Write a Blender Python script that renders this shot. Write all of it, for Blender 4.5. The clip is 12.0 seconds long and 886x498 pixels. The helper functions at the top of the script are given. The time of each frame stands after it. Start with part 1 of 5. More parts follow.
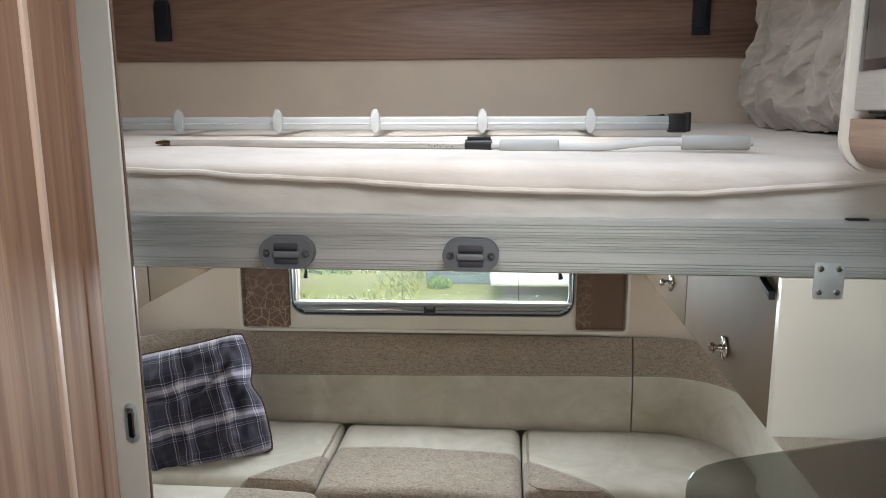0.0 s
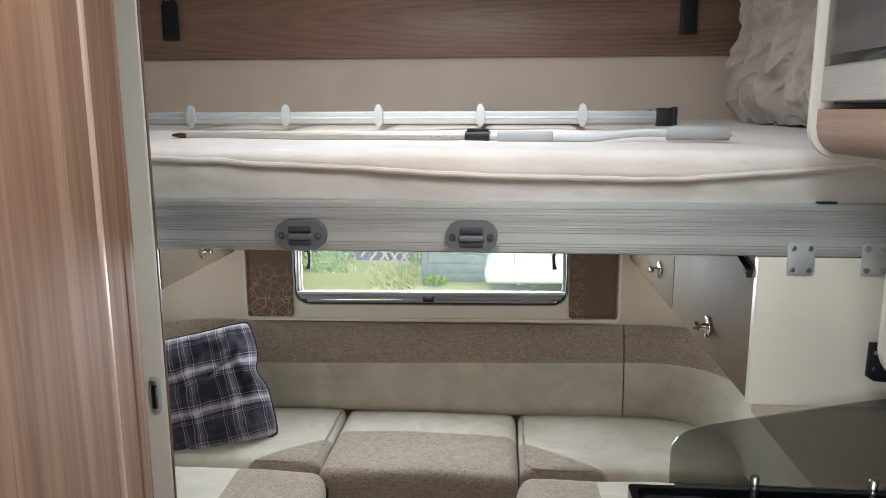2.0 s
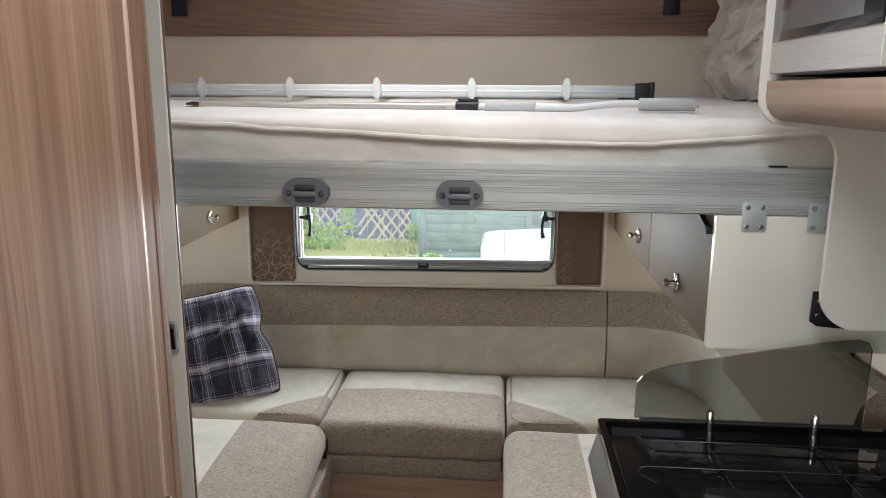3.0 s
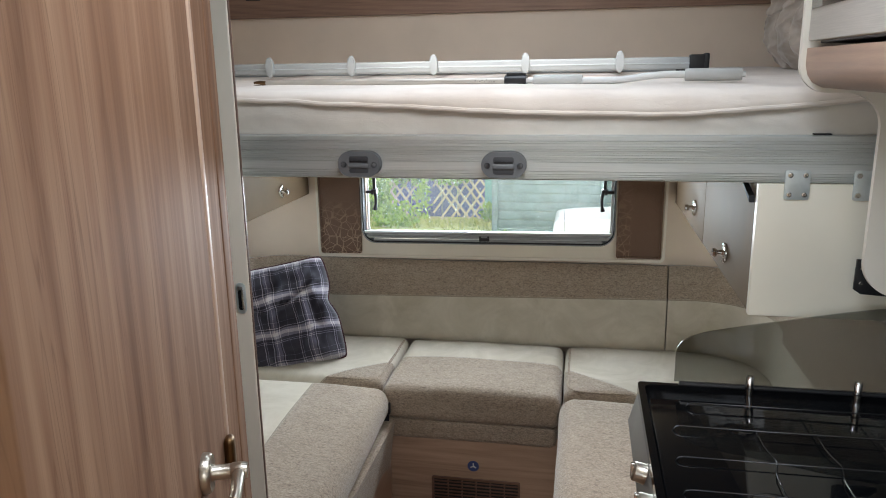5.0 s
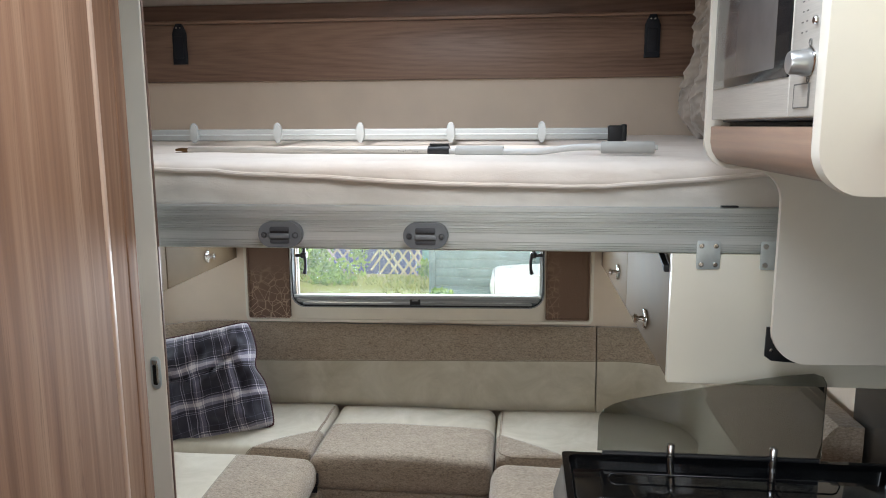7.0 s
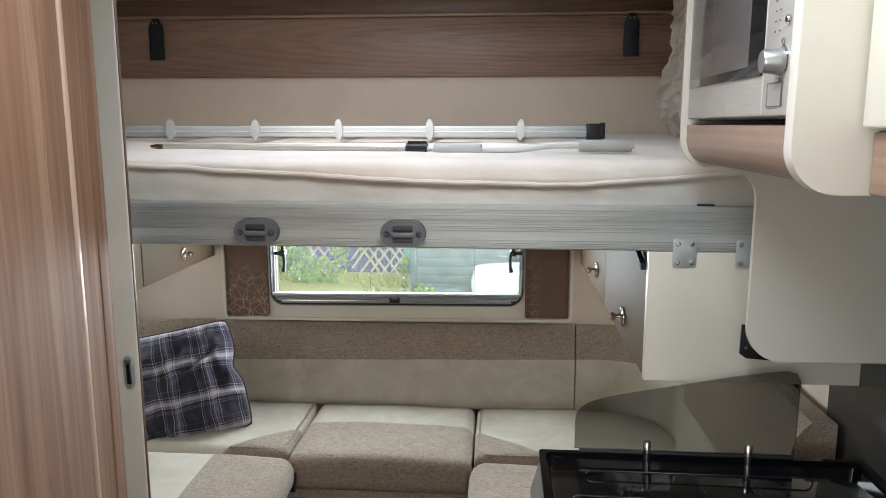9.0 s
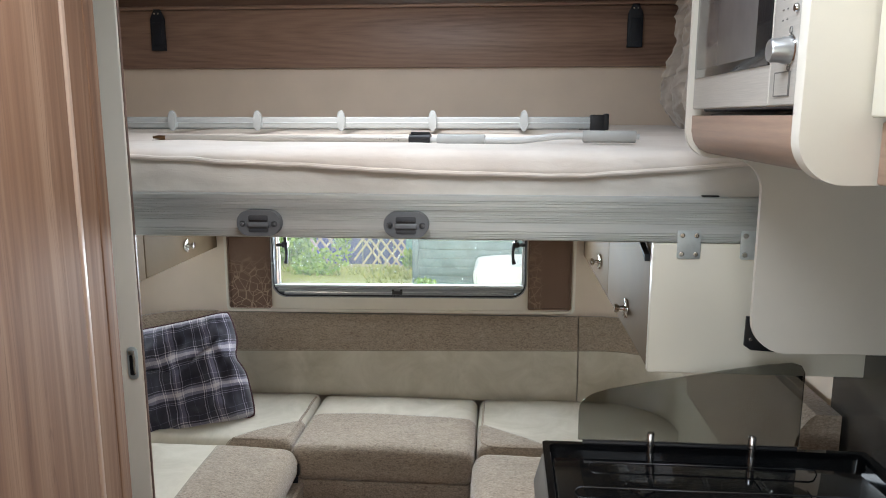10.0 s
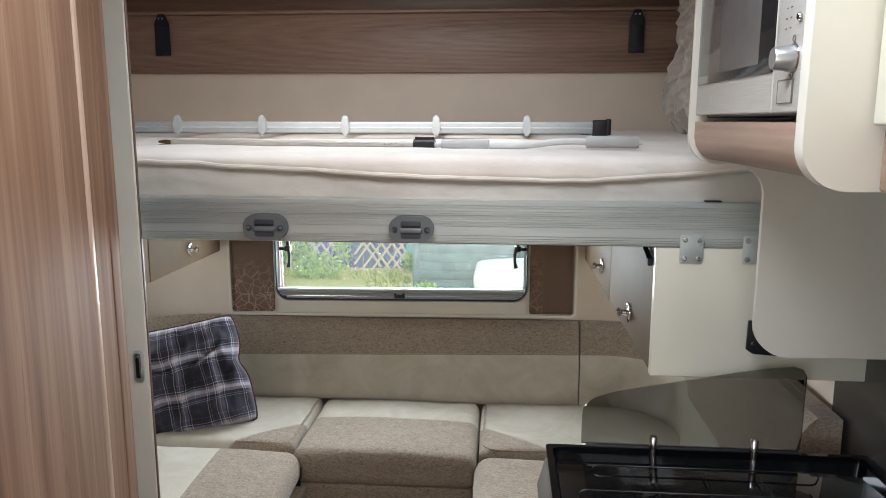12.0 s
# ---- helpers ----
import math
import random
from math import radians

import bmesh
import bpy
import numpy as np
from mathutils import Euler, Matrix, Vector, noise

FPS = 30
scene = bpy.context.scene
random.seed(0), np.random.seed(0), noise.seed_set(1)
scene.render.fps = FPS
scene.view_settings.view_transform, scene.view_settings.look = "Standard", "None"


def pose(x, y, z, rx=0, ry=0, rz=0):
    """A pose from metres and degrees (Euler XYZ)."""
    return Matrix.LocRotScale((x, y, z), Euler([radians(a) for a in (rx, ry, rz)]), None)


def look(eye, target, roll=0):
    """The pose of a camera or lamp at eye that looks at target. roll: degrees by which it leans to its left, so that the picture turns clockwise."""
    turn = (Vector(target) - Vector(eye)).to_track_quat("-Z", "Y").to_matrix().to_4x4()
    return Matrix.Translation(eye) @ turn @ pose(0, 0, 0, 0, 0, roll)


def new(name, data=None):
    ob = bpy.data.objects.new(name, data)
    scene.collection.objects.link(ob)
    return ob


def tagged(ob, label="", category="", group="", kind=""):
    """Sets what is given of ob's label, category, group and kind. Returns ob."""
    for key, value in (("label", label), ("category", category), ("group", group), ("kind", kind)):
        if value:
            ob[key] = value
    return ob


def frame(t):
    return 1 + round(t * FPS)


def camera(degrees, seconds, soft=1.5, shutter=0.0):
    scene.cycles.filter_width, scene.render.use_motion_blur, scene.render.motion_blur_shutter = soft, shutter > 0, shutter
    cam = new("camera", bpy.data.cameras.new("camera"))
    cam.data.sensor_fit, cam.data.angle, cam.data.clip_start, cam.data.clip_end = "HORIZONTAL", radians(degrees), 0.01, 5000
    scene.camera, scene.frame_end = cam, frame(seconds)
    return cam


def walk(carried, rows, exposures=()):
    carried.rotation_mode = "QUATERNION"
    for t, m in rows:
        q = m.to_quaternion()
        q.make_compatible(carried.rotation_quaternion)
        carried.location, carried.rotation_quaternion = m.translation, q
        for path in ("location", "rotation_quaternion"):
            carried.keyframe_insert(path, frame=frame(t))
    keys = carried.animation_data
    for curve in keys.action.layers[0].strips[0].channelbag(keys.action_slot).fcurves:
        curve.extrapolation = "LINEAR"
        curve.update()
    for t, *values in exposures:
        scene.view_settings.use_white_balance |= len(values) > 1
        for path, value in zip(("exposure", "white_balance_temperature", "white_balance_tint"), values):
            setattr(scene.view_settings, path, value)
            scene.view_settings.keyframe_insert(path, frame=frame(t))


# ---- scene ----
cam = camera(61.9, 12.0, soft=1.0)
PATH = [
    (0, (0.275, 0.014, 1.546), (0.094, 1.97, 1.172), -0.2),
    (0.5, (0.273, 0.014, 1.544), (0.091, 1.971, 1.171), -0.2),
    (1, (0.272, -0.006, 1.539), (0.095, 1.951, 1.166), -0.1),
    (1.5, (0.272, -0.047, 1.529), (0.104, 1.91, 1.152), -0.0),
    (2, (0.269, -0.086, 1.532), (0.104, 1.872, 1.16), -0.2),
    (2.5, (0.272, -0.149, 1.516), (0.117, 1.805, 1.123), -0.2),
    (3, (0.295, -0.235, 1.512), (0.137, 1.714, 1.092), 0.3),
    (3.5, (0.341, -0.281, 1.501), (0.091, 1.654, 1.061), 0.8),
    (5.5, (0.374, -0.305, 1.508), (0.004, 1.602, 1.033), -1.0),
    (6, (0.387, -0.289, 1.521), (0.093, 1.645, 1.104), -0.5),
    (6.5, (0.399, -0.291, 1.531), (0.157, 1.662, 1.173), -0.3),
    (7, (0.402, -0.288, 1.533), (0.194, 1.674, 1.205), -0.3),
    (7.5, (0.411, -0.285, 1.532), (0.229, 1.681, 1.211), -0.2),
    (9.5, (0.41, -0.28, 1.531), (0.251, 1.684, 1.188), -0.0),
    (10, (0.407, -0.278, 1.529), (0.243, 1.684, 1.175), -0.0),
    (10.5, (0.406, -0.277, 1.529), (0.241, 1.684, 1.172), -0.0),
    (11, (0.408, -0.273, 1.529), (0.246, 1.688, 1.172), -0.1),
    (11.5, (0.41, -0.271, 1.527), (0.252, 1.69, 1.168), -0.3),
    (12, (0.398, -0.29, 1.532), (0.235, 1.674, 1.188), 0.1),
]
walk(cam, [(t, look(eye, target, roll)) for t, eye, target, roll in PATH], exposures=((0, 1.58), (12, 1.58)))

# ---- light ----
world = bpy.data.worlds.new("sky")
scene.world = world
world.use_nodes = True
wt = world.node_tree
sky = wt.nodes.new("ShaderNodeTexSky")
sky.sky_type, sky.sun_disc = "NISHITA", False
sky.sun_elevation, sky.sun_rotation = radians(50), radians(150)
sky.air_density, sky.dust_density = 1.0, 3.0
wt.nodes["Background"].inputs["Strength"].default_value = 0.075
wt.links.new(sky.outputs["Color"], wt.nodes["Background"].inputs["Color"])


def lamp(name, m, sx, sy, watts, colour=(1, 1, 1)):
    data = bpy.data.lights.new(name, "AREA")
    data.shape, data.size, data.size_y, data.energy, data.color = "RECTANGLE", sx, sy, watts, colour
    ob = new(name, data)
    ob.matrix_world = m
    return ob


sun_data = bpy.data.lights.new("sun", "SUN")
sun_data.energy, sun_data.angle, sun_data.color = 0.8, radians(20), (1.0, 0.97, 0.92)
sun = new("sun", sun_data)
sun.matrix_world = look((0, 0, 8), (0.8, 5.0, -0.2))
# daylight at the windows, and lamps added at unseen openings: roof lights, cab windscreen, entry door
DAY = (0.850, 0.94, 1.03)
lamp("aisle_roof_daylight", look((0.34, 0.50, 1.99), (0.28, 0.50, 0.0)), 0.40, 0.46, 2.75, DAY)
# added lamp, no roof light known here: brightens the bed and the wall behind
lamp("bed_roof_daylight", look((0.10, 1.42, 1.99), (0.05, 1.9, 1.0)), 0.70, 0.38, 1.6, DAY)
# added fill at an assumed, unseen windscreen
lamp("windscreen_daylight", look((0.0, -2.05, 1.35), (0.0, 2.0, 1.25)), 1.5, 0.8, 0.5, DAY)
lamp("front_window_daylight", look((-1.075, -1.45, 1.3), (1.0, 0.6, 1.2)), 1.0, 0.6, 8.0, DAY)
lamp("entry_door_daylight", look((1.10, -1.1, 1.66), (-0.3, 0.35, 1.9)), 0.6, 0.5, 0.8, DAY)
lamp("rear_window_daylight", look((0.0, 2.53, 1.06), (0.0, 0.9, 0.25)), 0.9, 0.3, 5.4, DAY)
lamp("left_window_daylight", look((-1.11, 1.92, 0.91), (0.0, 1.80, 0.4)), 0.72, 0.2, 0.6, DAY)
lamp("right_window_daylight", look((1.155, 1.92, 0.91), (0.0, 1.80, 0.4)), 0.72, 0.2, 0.4, DAY)


# ---- materials ----
def rgb(r, g, b):
    """Linear colour from 0..255 sRGB."""
    f = lambda v: (v / 255 / 12.92) if v < 10 else ((v / 255 + 0.055) / 1.055) ** 2.4
    return (f(r), f(g), f(b), 1)


class Nodes:
    """A small wrapper that makes and links shader nodes."""

    def __init__(self, name):
        self.m = bpy.data.materials.new(name)
        self.m.use_nodes = True
        self.t = self.m.node_tree
        self.p = self.t.nodes["Principled BSDF"]
        self.pos = None

    def add(self, kind, **inputs):
        n = self.t.nodes.new("ShaderNode" + kind)
        for k, v in inputs.items():
            self.put(n.inputs[k.replace("_", " ")], v)
        return n

    def put(self, socket, v):
        if isinstance(v, bpy.types.NodeSocket):
            self.t.links.new(v, socket)
        else:
            socket.default_value = v

    def place(self, scale=(1, 1, 1), turn=(0, 0, 0)):
        if self.pos is None:
            self.pos = self.add("NewGeometry").outputs["Position"]
        m = self.add("Mapping", Vector=self.pos)
        m.inputs["Scale"].default_value = scale
        m.inputs["Rotation"].default_value = [radians(a) for a in turn]
        return m.outputs[0]

    def noise(self, vec, scale, detail=3.0, rough=0.55, distort=0.0):
        return self.add("TexNoise", Vector=vec, Scale=scale, Detail=detail, Roughness=rough, Distortion=distort).outputs["Fac"]

    def ramp(self, fac, *stops):
        n = self.add("ValToRGB", Fac=fac)
        e = n.color_ramp.elements
        while len(e) < len(stops):
            e.new(0.5)
        for el, (at, c) in zip(e, stops):
            el.position, el.color = at, c if len(c) == 4 else (*c, 1)
        return n.outputs["Color"]

    def math(self, op, a, b=0.0, c=0.0):
        n = self.t.nodes.new("ShaderNodeMath")
        n.operation = op
        for i, v in enumerate((a, b, c)):
            self.put(n.inputs[i], v)
        return n.outputs[0]

    def mix(self, fac, a, b, blend="MIX"):
        n = self.t.nodes.new("ShaderNodeMix")
        n.data_type, n.blend_type = "RGBA", blend
        self.put(n.inputs["Factor"], fac)
        self.put(n.inputs["A"], a)
        self.put(n.inputs["B"], b)
        return n.outputs["Result"]

    def bump(self, height, strength, distance=0.002):
        n = self.add("Bump", Height=height, Strength=strength, Distance=distance)
        self.put(self.p.inputs["Normal"], n.outputs[0])

    def set(self, **inputs):
        for k, v in inputs.items():
            self.put(self.p.inputs[k.replace("_", " ")], v)
        return self


def plain(name, colour, rough=0.5, metal=0.0, vary=0.06, scale=14.0, bump=0.0, grain=300.0):
    """Paint, laminate, plastic or metal with slight smudges and fine relief."""
    n = Nodes(name)
    a = n.noise(n.place(), scale, 4)
    dark = tuple(c * (1 - vary * 2) for c in colour[:3]) + (1,)
    lite = tuple(min(1, c * (1 + vary)) for c in colour[:3]) + (1,)
    n.set(Base_Color=n.ramp(a, (0.3, dark), (0.7, lite)), Metallic=metal)
    n.set(Roughness=n.math("MULTIPLY_ADD", a, 0.12, rough - 0.06))
    if bump:
        n.bump(n.noise(n.place(), grain, 2), bump, 0.0008)
    return n.m


def wood(name, along, lite, dark, rough=0.38, fine=1.0, heart=None):
    """Laminate with wood grain along one axis: soft bands, fine streaks and, round a heart, arched growth rings."""
    n = Nodes(name)
    s = {"x": (0.55, 9, 9), "y": (9, 0.55, 9), "z": (9, 9, 0.8)}[along]
    big = n.noise(n.place(tuple(v * 0.55 for v in s)), 2.2, 3, 0.5, 0.9)
    rings = n.math("FRACT", n.math("MULTIPLY", big, 7.0))
    saw = n.math("ABSOLUTE", n.math("MULTIPLY_ADD", rings, 2.0, -1.0))
    fine_n = n.noise(n.place(tuple(v * 5.0 * fine for v in s)), 3.0, 5, 0.65)
    patch = n.noise(n.place(tuple(v * 0.8 for v in s)), 1.8, 2, 0.5, 0.5)
    if heart:
        flat = {"x": (0.085, 0.0, 1.0), "y": (0.0, 0.085, 1.0), "z": (1.0, 1.0, 0.06)}[along]
        vec = n.place(flat)
        vec.node.inputs["Location"].default_value = [-f * h for f, h in zip(flat, heart)]
        w = n.add("TexWave", Vector=vec, Scale=21.0, Distortion=5.5, Detail=4.0, Detail_Scale=0.6, Detail_Roughness=0.65)
        w.wave_type, w.rings_direction = "RINGS", "SPHERICAL"
        saw = n.math("MULTIPLY_ADD", w.outputs["Fac"], 0.42, 0.25)
    v = n.math("ADD", n.math("MULTIPLY", saw, 0.2), n.math("ADD", n.math("MULTIPLY", fine_n, 0.42), n.math("MULTIPLY", patch, 0.5)))
    col = n.ramp(v, (0.33, dark), (0.52, tuple((a + b) / 2 for a, b in zip(lite, dark))), (0.78, lite))
    n.set(Base_Color=col, Roughness=n.math("MULTIPLY_ADD", fine_n, 0.2, rough - 0.1))
    n.bump(fine_n, 0.12, 0.0006)
    return n.m


M = {}
M["cream"] = plain("cream_laminate", rgb(231, 224, 211), 0.42, vary=0.025, scale=6, bump=0.05, grain=500)
M["cream_door"] = plain("cream_gloss_laminate", rgb(230, 224, 208), 0.3, vary=0.02, scale=5)
M["wallboard"] = plain("cream_wallboard", rgb(228, 211, 193), 0.6, vary=0.03, scale=5, bump=0.12, grain=420)
M["ceiling"] = plain("pale_ceiling_lining", rgb(214, 208, 200), 0.7, vary=0.03, bump=0.1)
M["wood_x"] = wood("brown_elm_laminate_x", "x", rgb(164, 134, 116), rgb(104, 78, 66), heart=(0.55, 2.47, 1.83))
M["wood_y"] = wood("brown_elm_laminate_y", "y", rgb(184, 153, 132), rgb(122, 94, 78), 0.38, 1.8, heart=(0.74, 0.85, 1.43))


def door_wood():
    """Elm laminate with broad soft bands and fine upright streaks."""
    n = Nodes("brown_elm_door_laminate")
    wave = n.noise(n.place((8, 8, 0.45)), 3.0, 3, 0.55, 0.5)
    band = n.noise(n.place((6, 6, 0.5)), 2.4, 2, 0.5, 0.8)
    fine = n.noise(n.place((60, 60, 1.6)), 4.0, 5, 0.65)
    v = n.math("ADD", n.math("MULTIPLY", wave, 0.62), n.math("ADD", n.math("MULTIPLY", fine, 0.15), n.math("MULTIPLY", band, 0.3)))
    col = n.ramp(v, (0.38, rgb(110, 79, 60)), (0.52, rgb(134, 100, 78)), (0.68, rgb(157, 124, 100)))
    # thin dark pores and growth lines that part and meet again
    g = n.noise(n.place((11, 11, 0.55)), 2.6, 2, 0.5, 0.6)
    lines = n.math("ABSOLUTE", n.math("MULTIPLY_ADD", n.math("FRACT", n.math("MULTIPLY", g, 13.0)), 2.0, -1.0))
    lines = n.ramp(lines, (0.0, (1, 1, 1, 1)), (0.3, (0, 0, 0, 1)))
    pores = n.ramp(n.noise(n.place((150, 150, 2.2)), 3.0, 2, 0.6), (0.56, (0, 0, 0, 1)), (0.68, (1, 1, 1, 1)))
    mask = n.ramp(n.noise(n.place((7, 7, 0.6)), 1.9, 2), (0.42, (0, 0, 0, 1)), (0.62, (1, 1, 1, 1)))
    k = n.math("ADD", n.math("MULTIPLY", n.math("MULTIPLY", lines, mask), 0.48), n.math("MULTIPLY", pores, 0.16))
    n.set(Base_Color=n.mix(k, col, rgb(92, 62, 45)))
    n.set(Roughness=n.math("MULTIPLY_ADD", fine, 0.2, 0.6))
    n.bump(n.math("SUBTRACT", fine, n.math("MULTIPLY", k, 0.6)), 0.15, 0.0006)
    return n.m


M["wood_z"] = door_wood()
M["wood_edge"] = wood("pale_wood_edging", "z", rgb(198, 168, 147), rgb(178, 148, 127), 0.4)
# dark wood parts, and the shade painted into the recess under the ceiling
M["wood_dark"] = wood("dark_wood_and_recess_shade", "x", rgb(120, 92, 78), rgb(84, 62, 52))
M["wood_bench"] = wood("pale_brown_bench_laminate", "x", rgb(178, 150, 128), rgb(138, 111, 92), 0.42)
M["floor"] = wood("wood_vinyl_floor", "y", rgb(150, 118, 92), rgb(104, 78, 60), 0.45)
M["taupe"] = plain("taupe_gloss_locker_front", rgb(112, 95, 74), 0.6, vary=0.05, scale=8)
M["white_pl"] = plain("white_plastic", rgb(206, 206, 204), 0.55, vary=0.03)
M["ladder"] = plain("white_coated_aluminium", rgb(164, 167, 167), 0.5, vary=0.03)
M["grip"] = plain("pale_grey_foam_grip", rgb(176, 176, 173), 0.75, vary=0.04, bump=0.3, grain=700)
M["black_pl"] = plain("black_plastic", rgb(24, 24, 27), 0.38, vary=0.1)
M["strap"] = plain("black_webbing_buckle", rgb(20, 26, 38), 0.55, vary=0.12, bump=0.25, grain=500)
M["grey_pl"] = plain("dark_grey_plastic", rgb(96, 99, 103), 0.45, vary=0.06, bump=0.15, grain=900)
M["grey_in"] = plain("dark_grey_pocket_shade_and_print", rgb(56, 58, 63), 0.5, vary=0.06)
M["chrome"] = plain("polished_chrome", rgb(222, 222, 222), 0.1, 1.0, vary=0.02)
M["nickel"] = plain("brushed_nickel", rgb(196, 188, 176), 0.3, 1.0, vary=0.04)
M["zinc"] = plain("zinc_plated_steel", rgb(206, 213, 213), 0.42, 0.5, vary=0.07, scale=40)
M["trim_grey"] = plain("grey_window_trim", rgb(150, 152, 154), 0.45, vary=0.04)
M["gasket"] = plain("black_rubber", rgb(28, 31, 36), 0.55, vary=0.08)
M["brass"] = plain("worn_brass", rgb(122, 96, 68), 0.35, 1.0)
M["iron"] = plain("black_enamel_wire", rgb(70, 71, 73), 0.16, 0.8, vary=0.05)


def make_alu():
    n = Nodes("brushed_aluminium")
    f = n.noise(n.place((4, 300, 300)), 3.0, 3)
    g = n.noise(n.place((1.5, 3, 20)), 2.0, 2)
    n.set(Base_Color=n.ramp(n.math("ADD", n.math("MULTIPLY", f, 0.5), n.math("MULTIPLY", g, 0.5)), (0.35, rgb(186, 190, 190)), (0.65, rgb(210, 213, 212))), Metallic=0.55)
    n.set(Roughness=n.math("MULTIPLY_ADD", f, 0.2, 0.36))
    n.bump(f, 0.06, 0.0004)
    return n.m


def make_steel():
    n = Nodes("brushed_steel_front")
    f = n.noise(n.place((300, 5, 260)), 3.0, 3)
    n.set(Base_Color=n.ramp(f, (0.3, rgb(186, 180, 172)), (0.7, rgb(202, 196, 188))), Metallic=0.3)
    n.set(Roughness=n.math("MULTIPLY_ADD", f, 0.22, 0.3))
    return n.m


def make_mattress(name="cream_quilted_ticking", lo=rgb(218, 206, 196), hi=rgb(234, 225, 216)):
    n = Nodes(name)
    w = n.noise(n.place((1, 1, 1)), 420, 2)
    b = n.noise(n.place(), 7, 4)
    c = n.noise(n.place((3, 12, 12)), 2.2, 4, 0.6, 0.6)
    n.set(Base_Color=n.ramp(b, (0.3, lo), (0.7, hi)), Roughness=0.9, Sheen_Weight=0.25)
    d = n.noise(n.place((2.2, 9, 5)), 6.0, 3, 0.6, 1.2)
    n.bump(n.math("ADD", n.math("MULTIPLY", w, 0.06), n.math("MULTIPLY_ADD", d, 0.35, n.math("MULTIPLY", c, 0.5))), 0.45, 0.006)
    return n.m


def tweed_colour(n, lite, dark):
    a = n.noise(n.place((1.0, 1.0, 1.3)), 260, 2, 0.7)
    b = n.noise(n.place((0.45, 0.9, 1.5)), 90, 3, 0.7)
    soft = n.noise(n.place(), 14, 3)
    s = n.noise(n.place((0.5, 0.9, 1.9)), 120, 1)
    knot = n.add("TexVoronoi", Vector=n.place((0.6, 0.9, 1.1)), Scale=210.0).outputs["Distance"]
    v = n.math("ADD", n.math("MULTIPLY", a, 0.42), n.math("MULTIPLY", b, 0.34))
    v = n.math("ADD", v, n.math("MULTIPLY_ADD", knot, -0.24, n.math("MULTIPLY_ADD", soft, 0.10, 0.16)))
    col = n.ramp(v, (0.29, dark), (0.71, lite))
    fleck = n.ramp(s, (0.655, (0, 0, 0, 1)), (0.70, (1, 1, 1, 1)))
    return n.mix(n.math("MULTIPLY", fleck, 0.42), col, rgb(92, 68, 54)), v


def make_tweed():
    n = Nodes("brown_tweed_cloth")
    col, v = tweed_colour(n, rgb(188, 172, 153), rgb(124, 109, 95))
    n.set(Base_Color=col, Roughness=0.95, Sheen_Weight=0.2)
    n.bump(v, 1.0, 0.005)
    return n.m


def make_two_tone(name, kx, ky, kz, k0, bend=0.0):
    """Tweed where kx*x + ky*y + kz*z + k0 (+ bend*x*x) > 0, cream suede elsewhere: two cloths sewn together."""
    n = Nodes(name)
    n.place()
    xyz = n.add("SeparateXYZ", Vector=n.pos)
    q = n.math("ADD", n.math("MULTIPLY", xyz.outputs[0], kx), n.math("MULTIPLY", xyz.outputs[1], ky))
    q = n.math("ADD", q, n.math("MULTIPLY_ADD", xyz.outputs[2], kz, k0))
    q = n.math("ADD", q, n.math("MULTIPLY", n.math("MULTIPLY", xyz.outputs[0], xyz.outputs[0]), bend))
    sel = n.math("MULTIPLY", n.math("ADD", q, n.math("MULTIPLY_ADD", n.noise(n.place(), 60, 2), 0.006, -0.003)), 260.0)
    n.t.nodes[-1].use_clamp = True
    col, v = tweed_colour(n, rgb(188, 172, 153), rgb(124, 109, 95))
    b = n.noise(n.place(), 6.5, 6, 0.62, 0.8)
    cream = n.ramp(b, (0.3, rgb(180, 172, 155)), (0.7, rgb(208, 201, 187)))
    seam = n.math("LESS_THAN", n.math("ABSOLUTE", q), 0.0018)
    n.set(Base_Color=n.mix(seam, n.mix(sel, cream, col), rgb(150, 138, 122)), Roughness=0.95, Sheen_Weight=0.3)
    h = n.math("ADD", n.math("MULTIPLY", n.math("MULTIPLY", v, sel), 0.9), n.math("MULTIPLY", b, 0.9))
    n.bump(n.math("SUBTRACT", h, n.math("MULTIPLY", seam, 0.8)), 0.75, 0.004)
    return n.m


